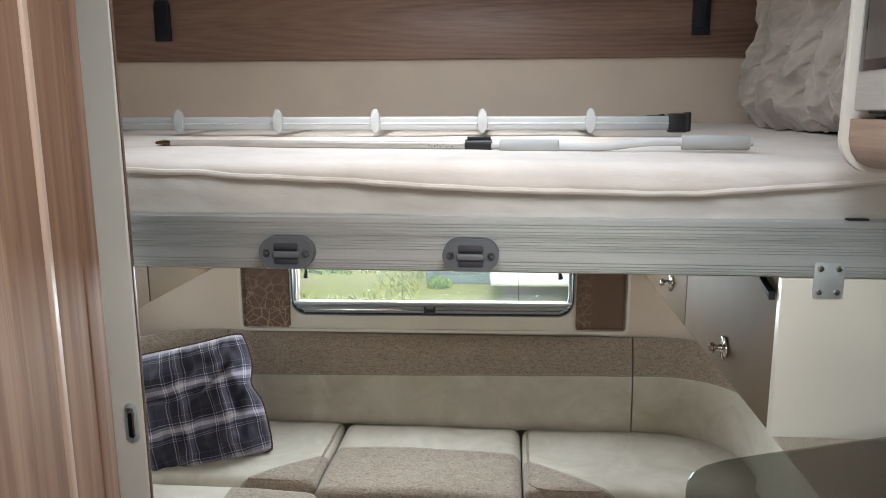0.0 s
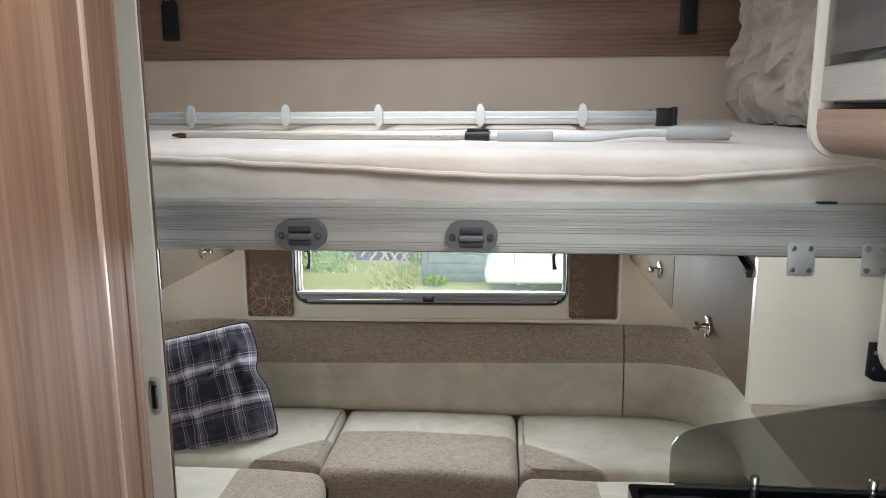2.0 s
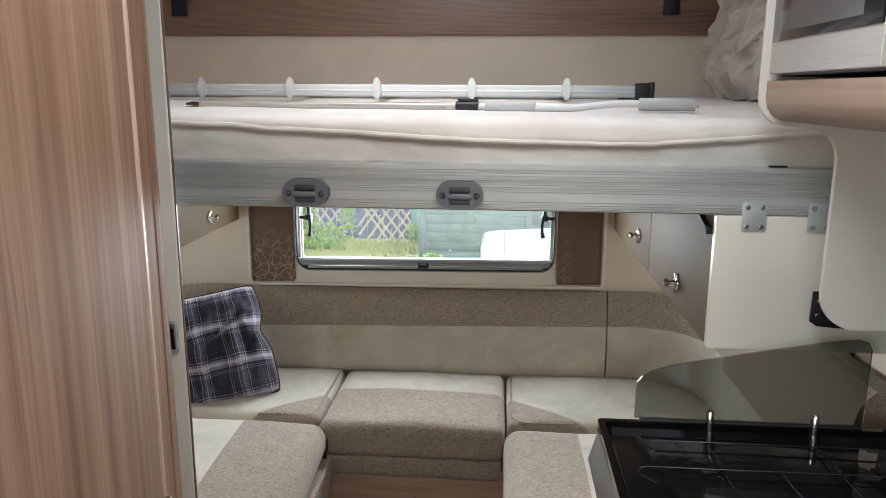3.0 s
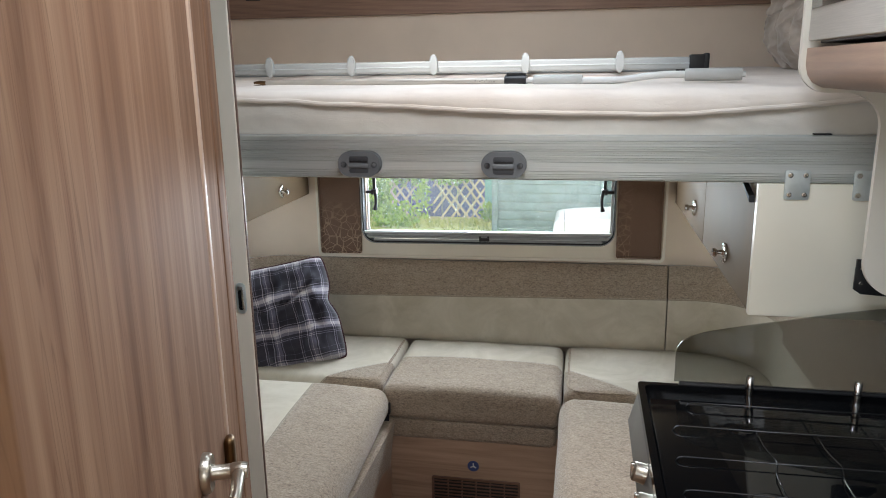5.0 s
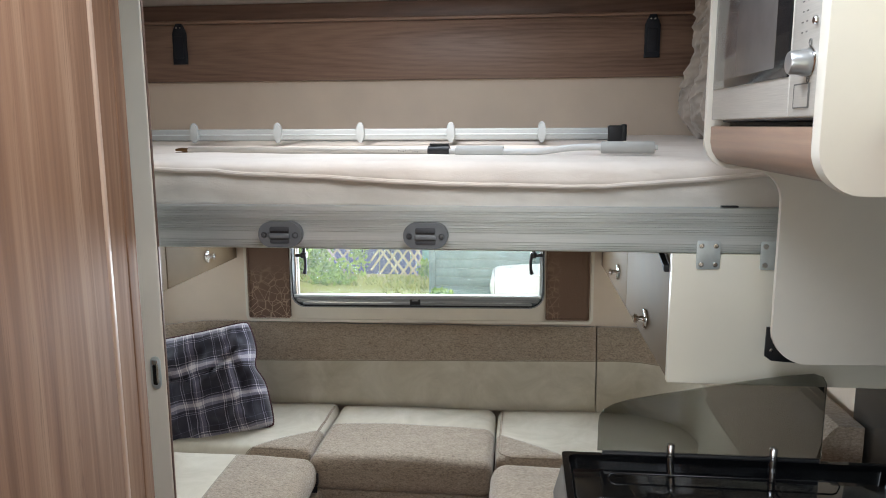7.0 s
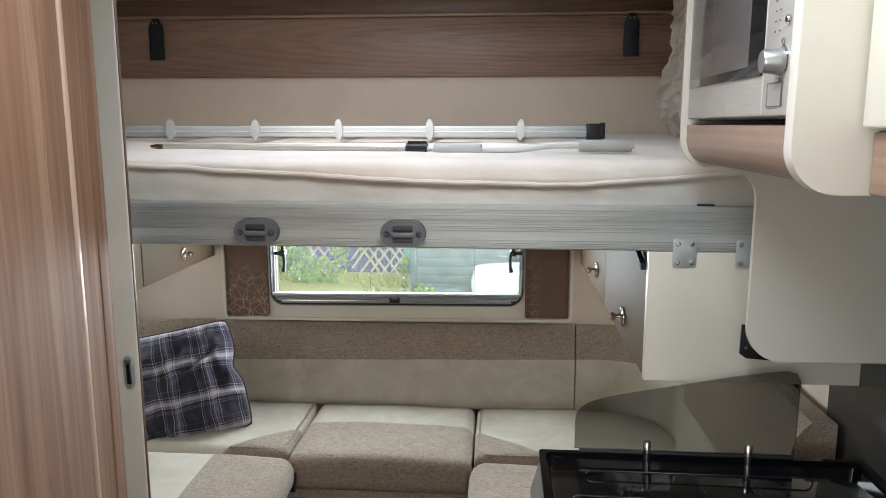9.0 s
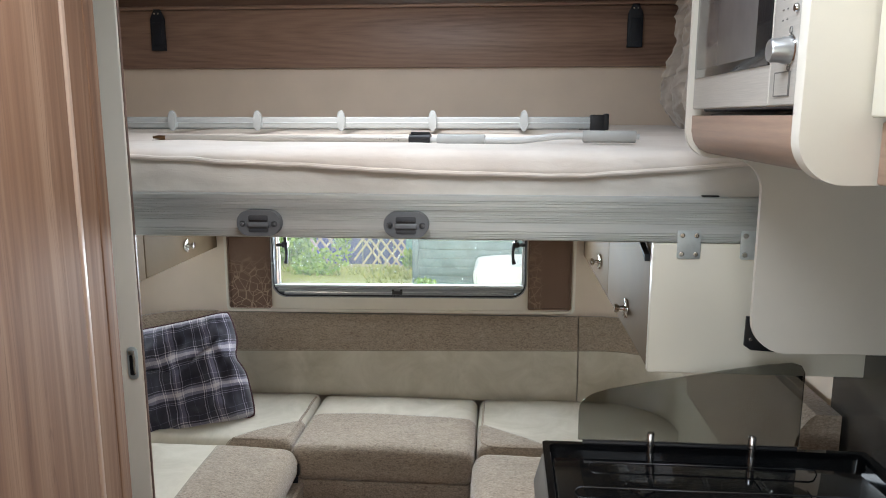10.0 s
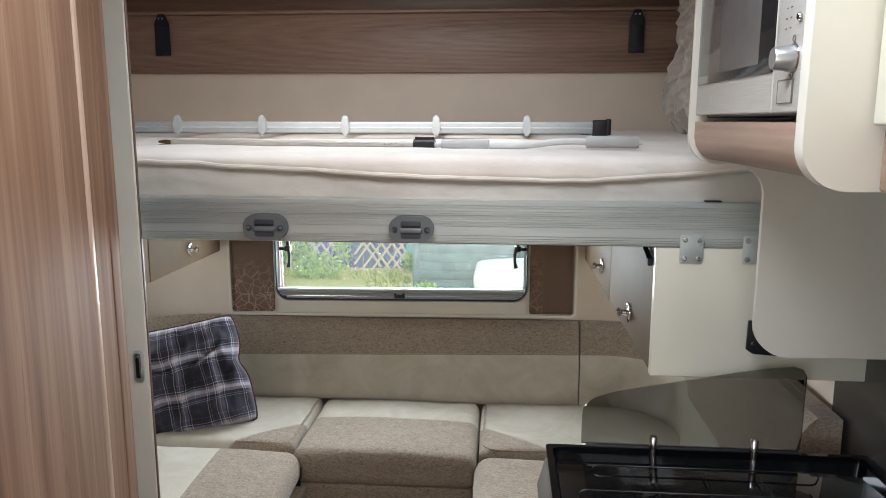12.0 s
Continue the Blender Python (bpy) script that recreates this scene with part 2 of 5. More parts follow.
def make_crackle(name, strength, x_to, fade, z_to):
    """Brown cloth with pale printed cracks, faded towards the top to paint the shade there, and ending past x_to."""
    n = Nodes(name)
    v = n.add("TexVoronoi", Vector=n.place((1, 0.02, 1.3)), Scale=25.0)
    v.inputs["Randomness"].default_value = 1.0
    v.feature = "DISTANCE_TO_EDGE"
    line = n.ramp(v.outputs["Distance"], (0.018, (1, 1, 1, 1)), (0.036, (0, 0, 0, 1)))
    v2 = n.add("TexVoronoi", Vector=n.place((1, 0.02, 0.8), (0, 35, 0)), Scale=24.0)
    v2.feature = "DISTANCE_TO_EDGE"
    line2 = n.ramp(v2.outputs["Distance"], (0.015, (1, 1, 1, 1)), (0.03, (0, 0, 0, 1)))
    line = n.math("MAXIMUM", line, line2)
    w = n.noise(n.place(), 300, 2)
    base = n.ramp(w, (0.3, rgb(98, 74, 59)), (0.7, rgb(124, 97, 80)))
    xyz = n.add("SeparateXYZ", Vector=n.pos)
    patchy = n.noise(n.place(), 26, 3)
    # shade put into the colour: the pale lines fade out with height
    up = n.math("MULTIPLY_ADD", xyz.outputs[2], -fade, fade * z_to)
    n.t.nodes[-1].use_clamp = True
    aside = n.math("MULTIPLY", n.math("SUBTRACT", n.math("MULTIPLY_ADD", patchy, 0.03, x_to - 0.015), xyz.outputs[0]), 60.0)
    n.t.nodes[-1].use_clamp = True
    k = n.math("MULTIPLY", n.math("MULTIPLY", line, n.math("MULTIPLY", n.math("MULTIPLY_ADD", patchy, 0.6, 0.35), strength)), n.math("MULTIPLY", up, aside))
    n.set(Base_Color=n.mix(k, base, rgb(196, 170, 146)), Roughness=0.6)
    n.bump(n.math("ADD", w, line), 0.25, 0.001)
    return n.m


def make_plaid():
    n = Nodes("navy_grey_white_plaid")
    uv = n.add("UVMap").outputs[0]
    warp = n.add("TexNoise", Vector=uv, Scale=4.5, Detail=2.0).outputs["Color"]
    uv = n.mix(0.05, uv, warp)
    xyz = n.add("SeparateXYZ", Vector=uv)

    def bands(v, shift, stops):
        f = n.math("FRACT", n.math("MULTIPLY_ADD", v, 3.3, shift))
        out = []
        for lo, hi, k in stops:  # one stripe: rises, stays, falls
            up = n.math("MULTIPLY", n.math("SUBTRACT", f, lo), 160.0)
            n.t.nodes[-1].use_clamp = True
            down = n.math("MULTIPLY", n.math("SUBTRACT", hi, f), 160.0)
            n.t.nodes[-1].use_clamp = True
            out.append(n.math("MULTIPLY", n.math("MULTIPLY", up, down), k))
        total = out[0]
        for o in out[1:]:
            total = n.math("MAXIMUM", total, o)
        return total

    a = bands(xyz.outputs[0], 0.12, ((0.10, 0.125, 0.75), (0.16, 0.18, 0.6), (0.34, 0.365, 0.8), (0.40, 0.58, 0.38), (0.46, 0.485, 0.85), (0.61, 0.635, 0.7), (0.86, 0.875, 0.35)))
    b = bands(xyz.outputs[1], 0.40, ((0.28, 0.30, 0.65), (0.33, 0.35, 0.6), (0.42, 0.68, 0.55), (0.50, 0.61, 0.95), (0.72, 0.74, 0.8), (0.88, 0.895, 0.45)))
    weave = n.noise(n.place(), 500, 2)
    s = n.math("MULTIPLY", n.math("ADD", a, b), 0.5)
    s = n.math("MULTIPLY", s, n.math("MULTIPLY_ADD", weave, 0.5, 0.75))
    col = n.ramp(s, (0.0, rgb(36, 35, 50)), (0.16, rgb(66, 64, 84)), (0.36, rgb(122, 117, 134)), (0.7, rgb(204, 198, 202)))
    n.set(Base_Color=col, Roughness=0.85, Sheen_Weight=0.3)
    n.bump(weave, 0.3, 0.001)
    return n.m


def make_glass(name, colour, rough, ior=1.45, veil=0.0):
    """A thin pane: it lets light through with a tint, with a mirror gloss on top."""
    n = Nodes(name)
    out = n.t.nodes["Material Output"]
    tr = n.add("BsdfTransparent", Color=colour)
    gl = n.add("BsdfGlossy", Color=(1, 1, 1, 1), Roughness=rough)
    fr = n.add("Fresnel", IOR=ior)
    mx = n.add("MixShader", Fac=fr.outputs[0])
    through_pane = tr.outputs[0]
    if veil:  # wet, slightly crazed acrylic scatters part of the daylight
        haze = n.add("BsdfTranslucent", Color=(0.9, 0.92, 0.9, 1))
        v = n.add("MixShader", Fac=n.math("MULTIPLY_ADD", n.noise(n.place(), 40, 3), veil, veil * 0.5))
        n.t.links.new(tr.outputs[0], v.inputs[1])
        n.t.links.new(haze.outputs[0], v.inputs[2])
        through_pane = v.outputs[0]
    n.t.links.new(through_pane, mx.inputs[1])
    n.t.links.new(gl.outputs[0], mx.inputs[2])
    n.t.links.new(mx.outputs[0], out.inputs["Surface"])
    return n.m


def make_hob():
    n = Nodes("black_vitreous_enamel")
    a = n.noise(n.place(), 30, 4)
    n.set(Base_Color=rgb(12, 13, 15), Roughness=n.math("MULTIPLY_ADD", a, 0.05, 0.02), Specular_IOR_Level=0.4)
    return n.m


def make_curtain():
    n = Nodes("taupe_ruched_cloth")
    w = n.noise(n.place(), 350, 2)
    b = n.noise(n.place(), 12, 4)
    n.set(Base_Color=n.ramp(b, (0.3, rgb(150, 139, 128)), (0.7, rgb(184, 173, 161))), Roughness=0.75, Sheen_Weight=0.4)
    n.bump(n.math("ADD", n.math("MULTIPLY", b, 1.0), n.math("MULTIPLY", w, 0.1)), 0.4, 0.006)
    return n.m


M["alu"], M["steel"], M["mattress"], M["tweed"] = make_alu(), make_steel(), make_mattress(), make_tweed()
M["crackle"], M["crackle_strip"] = make_crackle("brown_crackle_cloth", 0.9, -0.4, 6.0, 1.03), make_crackle("brown_strip_crackle_cloth", 0.45, 0.560, 3.4, 1.18)
M["mattress_side"] = make_mattress("pale_grey_lining_cloth", rgb(200, 194, 186), rgb(216, 211, 203))
M["plaid"], M["hob"], M["curtain"] = make_plaid(), make_hob(), make_curtain()
M["pane"] = make_glass("side_window_acrylic", (0.93, 0.97, 0.95, 1), 0.03)
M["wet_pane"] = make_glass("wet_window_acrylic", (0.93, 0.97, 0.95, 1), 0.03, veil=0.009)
M["mw_mesh"] = plain("grey_microwave_screen", rgb(98, 93, 91), 0.12, vary=0.06)
M["dial"] = plain("satin_silver_dial", rgb(206, 208, 210), 0.32, 0.85, vary=0.03)
M["dark_screw"] = plain("dark_screw_steel", rgb(120, 122, 126), 0.3, 0.9)
M["steel_dark"] = plain("dark_satin_metal", rgb(120, 118, 114), 0.35, 0.7, vary=0.05)
M["smoke"] = make_glass("smoked_glass", (0.60, 0.60, 0.58, 1), 0.02, 1.5)
M["mw_glass"] = plain("dark_microwave_glass", rgb(34, 33, 34), 0.06, vary=0.05)
M["splash"] = plain("dark_grey_gloss_splashback", rgb(62, 60, 57), 0.2, vary=0.08, scale=5)
M["screw"] = M["chrome"]
M["piping"] = plain("burgundy_piping", rgb(70, 34, 40), 0.7)
M["crank"] = plain("satin_grey_tube", rgb(188, 182, 174), 0.4, 0.35, vary=0.04)
M["blue"] = plain("blue_sticker", rgb(58, 76, 128), 0.4)
M["text"] = plain("grey_print", rgb(110, 106, 102), 0.5)
for key, spec in (("mw_glass", 0.22), ("mw_mesh", 0.22), ("taupe", 0.12), ("wood_z", 0.14)):
    M[key].node_tree.nodes["Principled BSDF"].inputs["Specular IOR Level"].default_value = spec


# ---- building helpers ----
def thing(name, at, label, category, group="", kind=""):
    """An empty at a thing's base; its parts are hung under it."""
    ob = new(name)
    ob.empty_display_size = 0.05
    ob.location = at
    return tagged(ob, label, category, group, kind)


def part(name, bm, material, parent, label="", smooth=True, kind=""):
    """Links a bmesh given in world places as one mesh under a thing or a part."""
    root = parent
    while root.parent:
        root = root.parent
    bmesh.ops.translate(bm, verts=bm.verts, vec=-root.location)
    bmesh.ops.recalc_face_normals(bm, faces=bm.faces)
    me = bpy.data.meshes.new(name)
    bm.to_mesh(me)
    bm.free()
    me.materials.append(material)
    for p in me.polygons:
        p.use_smooth = smooth
    if smooth:
        me.set_sharp_from_angle(angle=radians(38))
    ob = new(name, me)
    ob.parent = parent
    return tagged(ob, label, kind=kind)


def solid(name, bm, material, label, category, group="", kind="", smooth=True, at=None):
    """A thing that is one mesh; its origin lies at the middle of its base."""
    if at is None:
        lo = Vector([min(v.co[i] for v in bm.verts) for i in range(3)])
        hi = Vector([max(v.co[i] for v in bm.verts) for i in range(3)])
        at = Vector(((lo.x + hi.x) / 2, (lo.y + hi.y) / 2, lo.z))
    bmesh.ops.translate(bm, verts=bm.verts, vec=-Vector(at))
    bmesh.ops.recalc_face_normals(bm, faces=bm.faces)
    me = bpy.data.meshes.new(name)
    bm.to_mesh(me)
    bm.free()
    me.materials.append(material)
    for p in me.polygons:
        p.use_smooth = smooth
    if smooth:
        me.set_sharp_from_angle(angle=radians(38))
    ob = new(name, me)
    ob.location = at
    return tagged(ob, label, category, group, kind)


def samples(lo, hi, r, seg, inner):
    """Places along one edge of a rounded box: close together in the roundings."""
    out = [lo + r * (1 - math.cos(math.pi / 2 * i / seg)) for i in range(seg)] if r > 0 else [lo]
    mid = [lo + r + (hi - lo - 2 * r) * i / inner for i in range(inner + 1)] if r > 0 else [lo + (hi - lo) * i / inner for i in range(1, inner)]
    end = [hi - r * (1 - math.cos(math.pi / 2 * i / seg)) for i in reversed(range(seg))] if r > 0 else [hi]
    return out + mid + end


def rbox(x0, x1, y0, y1, z0, z1, r=0.004, seg=2, inner=1, shape=None, bm=None):
    """A box with rounded edges; shape(co) may bend it afterwards."""
    bm = bm or bmesh.new()
    r = min(r, (x1 - x0) / 2.01, (y1 - y0) / 2.01, (z1 - z0) / 2.01)
    lo, hi = (x0, y0, z0), (x1, y1, z1)
    n_in = inner if isinstance(inner, tuple) else (inner, inner, inner)
    s = [samples(lo[i], hi[i], r, seg, n_in[i]) for i in range(3)]
    made = {}

    def vert(c):
        key = tuple(round(v, 6) for v in c)
        if key not in made:
            core = [min(max(c[i], lo[i] + r), hi[i] - r) for i in range(3)]
            d = Vector([c[i] - core[i] for i in range(3)])
            p = Vector(core) + (d.normalized() * r if d.length > 1e-9 else d)
            made[key] = bm.verts.new(shape(p) if shape else p)
        return made[key]

    for ax in range(3):
        a, b = (ax + 1) % 3, (ax + 2) % 3
        for side in (lo[ax], hi[ax]):
            for i in range(len(s[a]) - 1):
                for j in range(len(s[b]) - 1):
                    quad = []
                    for u, v in ((i, j), (i + 1, j), (i + 1, j + 1), (i, j + 1)):
                        c = [0, 0, 0]
                        c[ax], c[a], c[b] = side, s[a][u], s[b][v]
                        w = vert(c)
                        if w not in quad:
                            quad.append(w)
                    if len(quad) > 2:
                        try:
                            bm.faces.new(quad)
                        except ValueError:
                            pass
    return bm


def prism(outline, axis, a0, a1, bevel=0.0, bm=None, seg=2):
    """Extrudes an outline of pairs along an axis; the pairs are (y, z), (x, z) or (x, y)."""
    bm = bm or bmesh.new()
    put = {"x": lambda p, a: (a, p[0], p[1]), "y": lambda p, a: (p[0], a, p[1]), "z": lambda p, a: (p[0], p[1], a)}[axis]
    front = [bm.verts.new(put(p, a0)) for p in outline]
    back = [bm.verts.new(put(p, a1)) for p in outline]
    faces = [bm.faces.new(front), bm.faces.new(list(reversed(back)))]
    n = len(outline)
    for i in range(n):
        faces.append(bm.faces.new((front[i], back[i], back[(i + 1) % n], front[(i + 1) % n])))
    if bevel:
        rim = [e for f in faces[:2] for e in f.edges]
        bmesh.ops.bevel(bm, geom=rim, offset=bevel, segments=seg, affect="EDGES", profile=0.5)
    return bm


def rounded(x0, x1, z0, z1, r, seg=8):
    """An outline of a rectangle with rounded corners; r is one radius or four (from the lower left, round by the right)."""
    rr = r if isinstance(r, tuple) else (r,) * 4
    pts = []
    for (cx, cz, a), q in zip(((x0, z0, 180), (x1, z0, 270), (x1, z1, 0), (x0, z1, 90)), rr):
        mx, mz = cx + (q if cx == x0 else -q), cz + (q if cz == z0 else -q)
        for i in range(seg + 1 if q else 1):
            t = radians(a + 90 * i / seg)
            pts.append((mx + q * math.cos(t), mz + q * math.sin(t)) if q else (cx, cz))
    return pts


def tube(path, radius, sides=12, bm=None, caps=True):
    """A round bar along a path of points; radius is one number or one for each point."""
    bm = bm or bmesh.new()
    pts = [Vector(p) for p in path]
    rad = radius if isinstance(radius, (list, tuple)) else [radius] * len(pts)
    rings, up = [], None
    for i, p in enumerate(pts):
        d = (pts[min(i + 1, len(pts) - 1)] - pts[max(i - 1, 0)]).normalized()
        if up is None:
            up = Vector((0, 0, 1)) if abs(d.z) < 0.9 else Vector((1, 0, 0))
        side = d.cross(up).normalized()
        up = side.cross(d).normalized()
        rings.append([bm.verts.new(p + rad[i] * (math.cos(2 * math.pi * k / sides) * side + math.sin(2 * math.pi * k / sides) * up)) for k in range(sides)])
    for a, b in zip(rings, rings[1:]):
        for k in range(sides):
            bm.faces.new((a[k], a[(k + 1) % sides], b[(k + 1) % sides], b[k]))
    if caps:
        bm.faces.new(rings[0])
        bm.faces.new(list(reversed(rings[-1])))
    return bm


def lathe(profile, centre, axis, sides=24, bm=None):
    """Turns (radius, along) pairs about an axis vector."""
    bm = bm or bmesh.new()
    q = Vector(axis).normalized().to_track_quat("Z", "Y")
    rings = []
    for r, h in profile:
        if r < 1e-6:
            rings.append([bm.verts.new(Vector(centre) + q @ Vector((0, 0, h)))])
        else:
            rings.append([bm.verts.new(Vector(centre) + q @ Vector((r * math.cos(2 * math.pi * k / sides), r * math.sin(2 * math.pi * k / sides), h))) for k in range(sides)])
    for a, b in zip(rings, rings[1:]):
        for k in range(sides):
            quad = [a[k % len(a)], a[(k + 1) % len(a)], b[(k + 1) % len(b)], b[k % len(b)]]
            quad = [v for i, v in enumerate(quad) if v not in quad[:i]]
            if len(quad) > 2:
                bm.faces.new(quad)
    return bm


def sweep(path, profile, bm=None, closed_profile=True):
    """Sweeps an upright profile of (out, z) pairs along a path of (x, y) points; out is to the left of the way."""
    bm = bm or bmesh.new()
    pts = [Vector((p[0], p[1])) for p in path]
    rows = []
    for i, p in enumerate(pts):
        d = (pts[min(i + 1, len(pts) - 1)] - pts[max(i - 1, 0)]).normalized()
        nrm = Vector((-d.y, d.x))
        rows.append([bm.verts.new((p.x + nrm.x * o, p.y + nrm.y * o, z)) for o, z in profile])
    n = len(profile)
    for a, b in zip(rows, rows[1:]):
        for k in range(n if closed_profile else n - 1):
            bm.faces.new((a[k], a[(k + 1) % n], b[(k + 1) % n], b[k]))
    bm.faces.new(rows[0])
    bm.faces.new(list(reversed(rows[-1])))
    return bm


def wob(p, scale, amount, seed=0.0):
    return noise.noise(Vector(p) * scale + Vector((seed, seed * 1.7, -seed))) * amount


# ---- the shell of the vehicle ----
XL, XR, YF, YR, ZC = -1.09, 1.135, -2.1, 2.49, 1.985
tagged(solid("floor", rbox(XL - 0.04, XR + 0.04, YF - 0.04, YR + 0.04, -0.04, 0.0), M["floor"], "brown wood-effect vinyl floor", "floor", kind="structure"))


def wall_with_hole(a0, a1, z0, z1, h, axis, b0, b1):
    """A wall from a0 to a1 and z0 to z1 with one hole (a, a, z, z), as four butted slabs in one mesh."""
    bm = bmesh.new()
    for p, q, r, s in ((a0, h[0], z0, z1), (h[1], a1, z0, z1), (h[0], h[1], z0, h[2]), (h[0], h[1], h[3], z1)):
        prism([(p, r), (q, r), (q, s), (p, s)], axis, b0, b1, bm=bm)
    bmesh.ops.remove_doubles(bm, verts=bm.verts, dist=1e-5)
    return bm


WX0, WX1, WZ0, WZ1 = -0.475, 0.49, 0.85, 1.24  # the rear window's hole
solid("wall_rear", wall_with_hole(XL, XR, 0.0, ZC, (WX0, WX1, WZ0, WZ1), "y", YR, YR + 0.035), M["wallboard"], "cream lined rear wall with a window opening", "wall", kind="structure", smooth=False)
SIDE = (1.52, 2.32, 0.80, 1.005)  # side windows of the lounge: y, y, z, z
bm = wall_with_hole(YF, 0.0, 0.0, ZC, (-1.98, -0.92, 0.98, 1.62), "x", XL - 0.035, XL)
b2 = wall_with_hole(0.0, YR + 0.035, 0.0, ZC, SIDE, "x", XL - 0.035, XL)
me2 = bpy.data.meshes.new("half")
b2.to_mesh(me2)
bm.from_mesh(me2)
bmesh.ops.remove_doubles(bm, verts=bm.verts, dist=1e-5)
solid("wall_left", bm, M["wallboard"], "cream lined side wall with two window openings", "wall", kind="structure", smooth=False)
bm = wall_with_hole(YF, 0.0, 0.0, ZC, (-1.42, -0.78, 0.3, 1.95), "x", XR, XR + 0.035)
b2 = wall_with_hole(0.0, YR + 0.035, 0.0, ZC, SIDE, "x", XR, XR + 0.035)
me2 = bpy.data.meshes.new("half")
b2.to_mesh(me2)
bm.from_mesh(me2)
bmesh.ops.remove_doubles(bm, verts=bm.verts, dist=1e-5)
solid("wall_right", bm, M["wallboard"], "cream lined side wall with a lounge window and the entry door opening", "wall", kind="structure", smooth=False)
# unseen wall; its opening only makes room for the added windscreen lamp
solid("wall_front", wall_with_hole(XL, XR, 0.0, ZC, (-0.8, 0.8, 0.92, 1.78), "y", YF - 0.035, YF), M["wallboard"], "unseen cream front wall with an opening added for the windscreen fill", "wall", kind="structure", smooth=False)
# the opening over the bed is added for the fill lamp there
bm = bmesh.new()
for p, q, r, s in ((XL, XR, 1.62, YR), (XL, XR, 0.75, 1.22), (XL, XR, YF, 0.25), (XL, -0.27, 1.22, 1.62), (0.47, XR, 1.22, 1.62), (XL, 0.12, 0.25, 0.75), (0.56, XR, 0.25, 0.75)):
    prism([(p, r), (q, r), (q, s), (p, s)], "z", ZC, ZC + 0.03, bm=bm)
bmesh.ops.remove_doubles(bm, verts=bm.verts, dist=1e-5)
solid("ceiling", bm, M["ceiling"], "pale lined ceiling with a roof light opening and one added for the bed fill", "ceiling", kind="structure", smooth=False)

# wood board over the bed, its lip and the recess above it, darkened by colour for shade
board = thing("wall_board", (0, 2.47, 1.703), "brown wood-grain board along the wall over the bed", "wall panel", kind="structure")
part("panel", rbox(XL + 0.002, XR - 0.002, 2.468, 2.488, 1.703, 1.912, 0.003), M["wood_x"], board)
part("lip", rbox(XL + 0.002, XR - 0.002, 2.455, 2.488, 1.913, 1.926, 0.005, 3), M["wood_x"], board, "rounded wooden lip")
part("recess", rbox(XL + 0.002, XR - 0.002, 2.474, 2.488, 1.927, 1.983, 0.002), M["wood_dark"], board, "wood strip under the ceiling, coloured darker for shade")


def bed_clip(x):
    t = thing("strap_clip", (x, 2.462, 1.768), "black plastic buckle clip screwed to the wood board", "clip", "bed strap clips")
    z = 1.768
    out = [(x - 0.027, z), (x + 0.027, z), (x + 0.027, z + 0.012), (x + 0.023, z + 0.018), (x + 0.023, z + 0.045), (x + 0.0265, z + 0.05), (x + 0.0265, z + 0.112),
           (x + 0.02, z + 0.13), (x + 0.012, z + 0.136), (x + 0.012, z + 0.148), (x - 0.012, z + 0.148), (x - 0.012, z + 0.136), (x - 0.02, z + 0.13),
           (x - 0.0265, z + 0.112), (x - 0.0265, z + 0.05), (x - 0.023, z + 0.045), (x - 0.023, z + 0.018), (x - 0.027, z + 0.012)]
    part("body", prism(out, "y", 2.452, 2.467, 0.003), M["strap"], t)
    part("tongue", rbox(x - 0.017, x + 0.017, 2.446, 2.453, z + 0.02, z + 0.1, 0.003), M["strap"], t)
    for dx in (-0.007, 0.007):
        part("screw", lathe(((0, 0.002), (0.003, 0.0015), (0.0036, 0)), (x + dx, 2.4515, z + 0.132), (0, -1, 0), 10), M["screw"], t)


bed_clip(-0.880)
bed_clip(0.855)

# ---- rear window ----
win = thing("window_1", (0.0075, YR, WZ0), "rear window in a black rubber frame, closed, with rain drops", "window", kind="structure")


def ring(o, i, y0, y1):
    """A frame between two outlines of as many points."""
    bm = bmesh.new()
    a = [[bm.verts.new((p[0], y, p[1])) for p in q] for q, y in ((o, y0), (i, y0), (i, y1), (o, y1))]
    n = len(o)
    for k in range(4):
        for j in range(n):
            bm.faces.new((a[k][j], a[k][(j + 1) % n], a[(k + 1) % 4][(j + 1) % n], a[(k + 1) % 4][j]))
    return bm


OPEN = rounded(-0.484, 0.492, 0.842, 1.252, 0.055)
part("inner_trim", ring(rounded(-0.487, 0.495, 0.839, 1.255, 0.058), OPEN, 2.453, 2.466), M["trim_grey"], win, "thin grey trim round the opening")
part("rubber_frame", ring(OPEN, rounded(-0.479, 0.487, 0.847, 1.247, 0.050), 2.459, 2.53), M["gasket"], win)
part("pane_frame", ring(rounded(-0.4785, 0.4865, 0.8475, 1.2465, 0.0495), rounded(-0.469, 0.477, 0.857, 1.237, 0.042), 2.502, 2.5125), M["white_pl"], win, "pale edge of the acrylic pane")
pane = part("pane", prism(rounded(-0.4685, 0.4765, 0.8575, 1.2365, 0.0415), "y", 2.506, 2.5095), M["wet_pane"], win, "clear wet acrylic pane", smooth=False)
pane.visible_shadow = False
# the blind cassette at the sill: ribbed aluminium, following the opening's rounded corners


def sill_reach(z):
    """How far the opening's rounding cuts a rib short at a height."""
    d = max(0.0, 0.897 - z)
    return 0.050 - math.sqrt(max(0.0, 0.0025 - min(d, 0.0495) ** 2)) + 0.0012


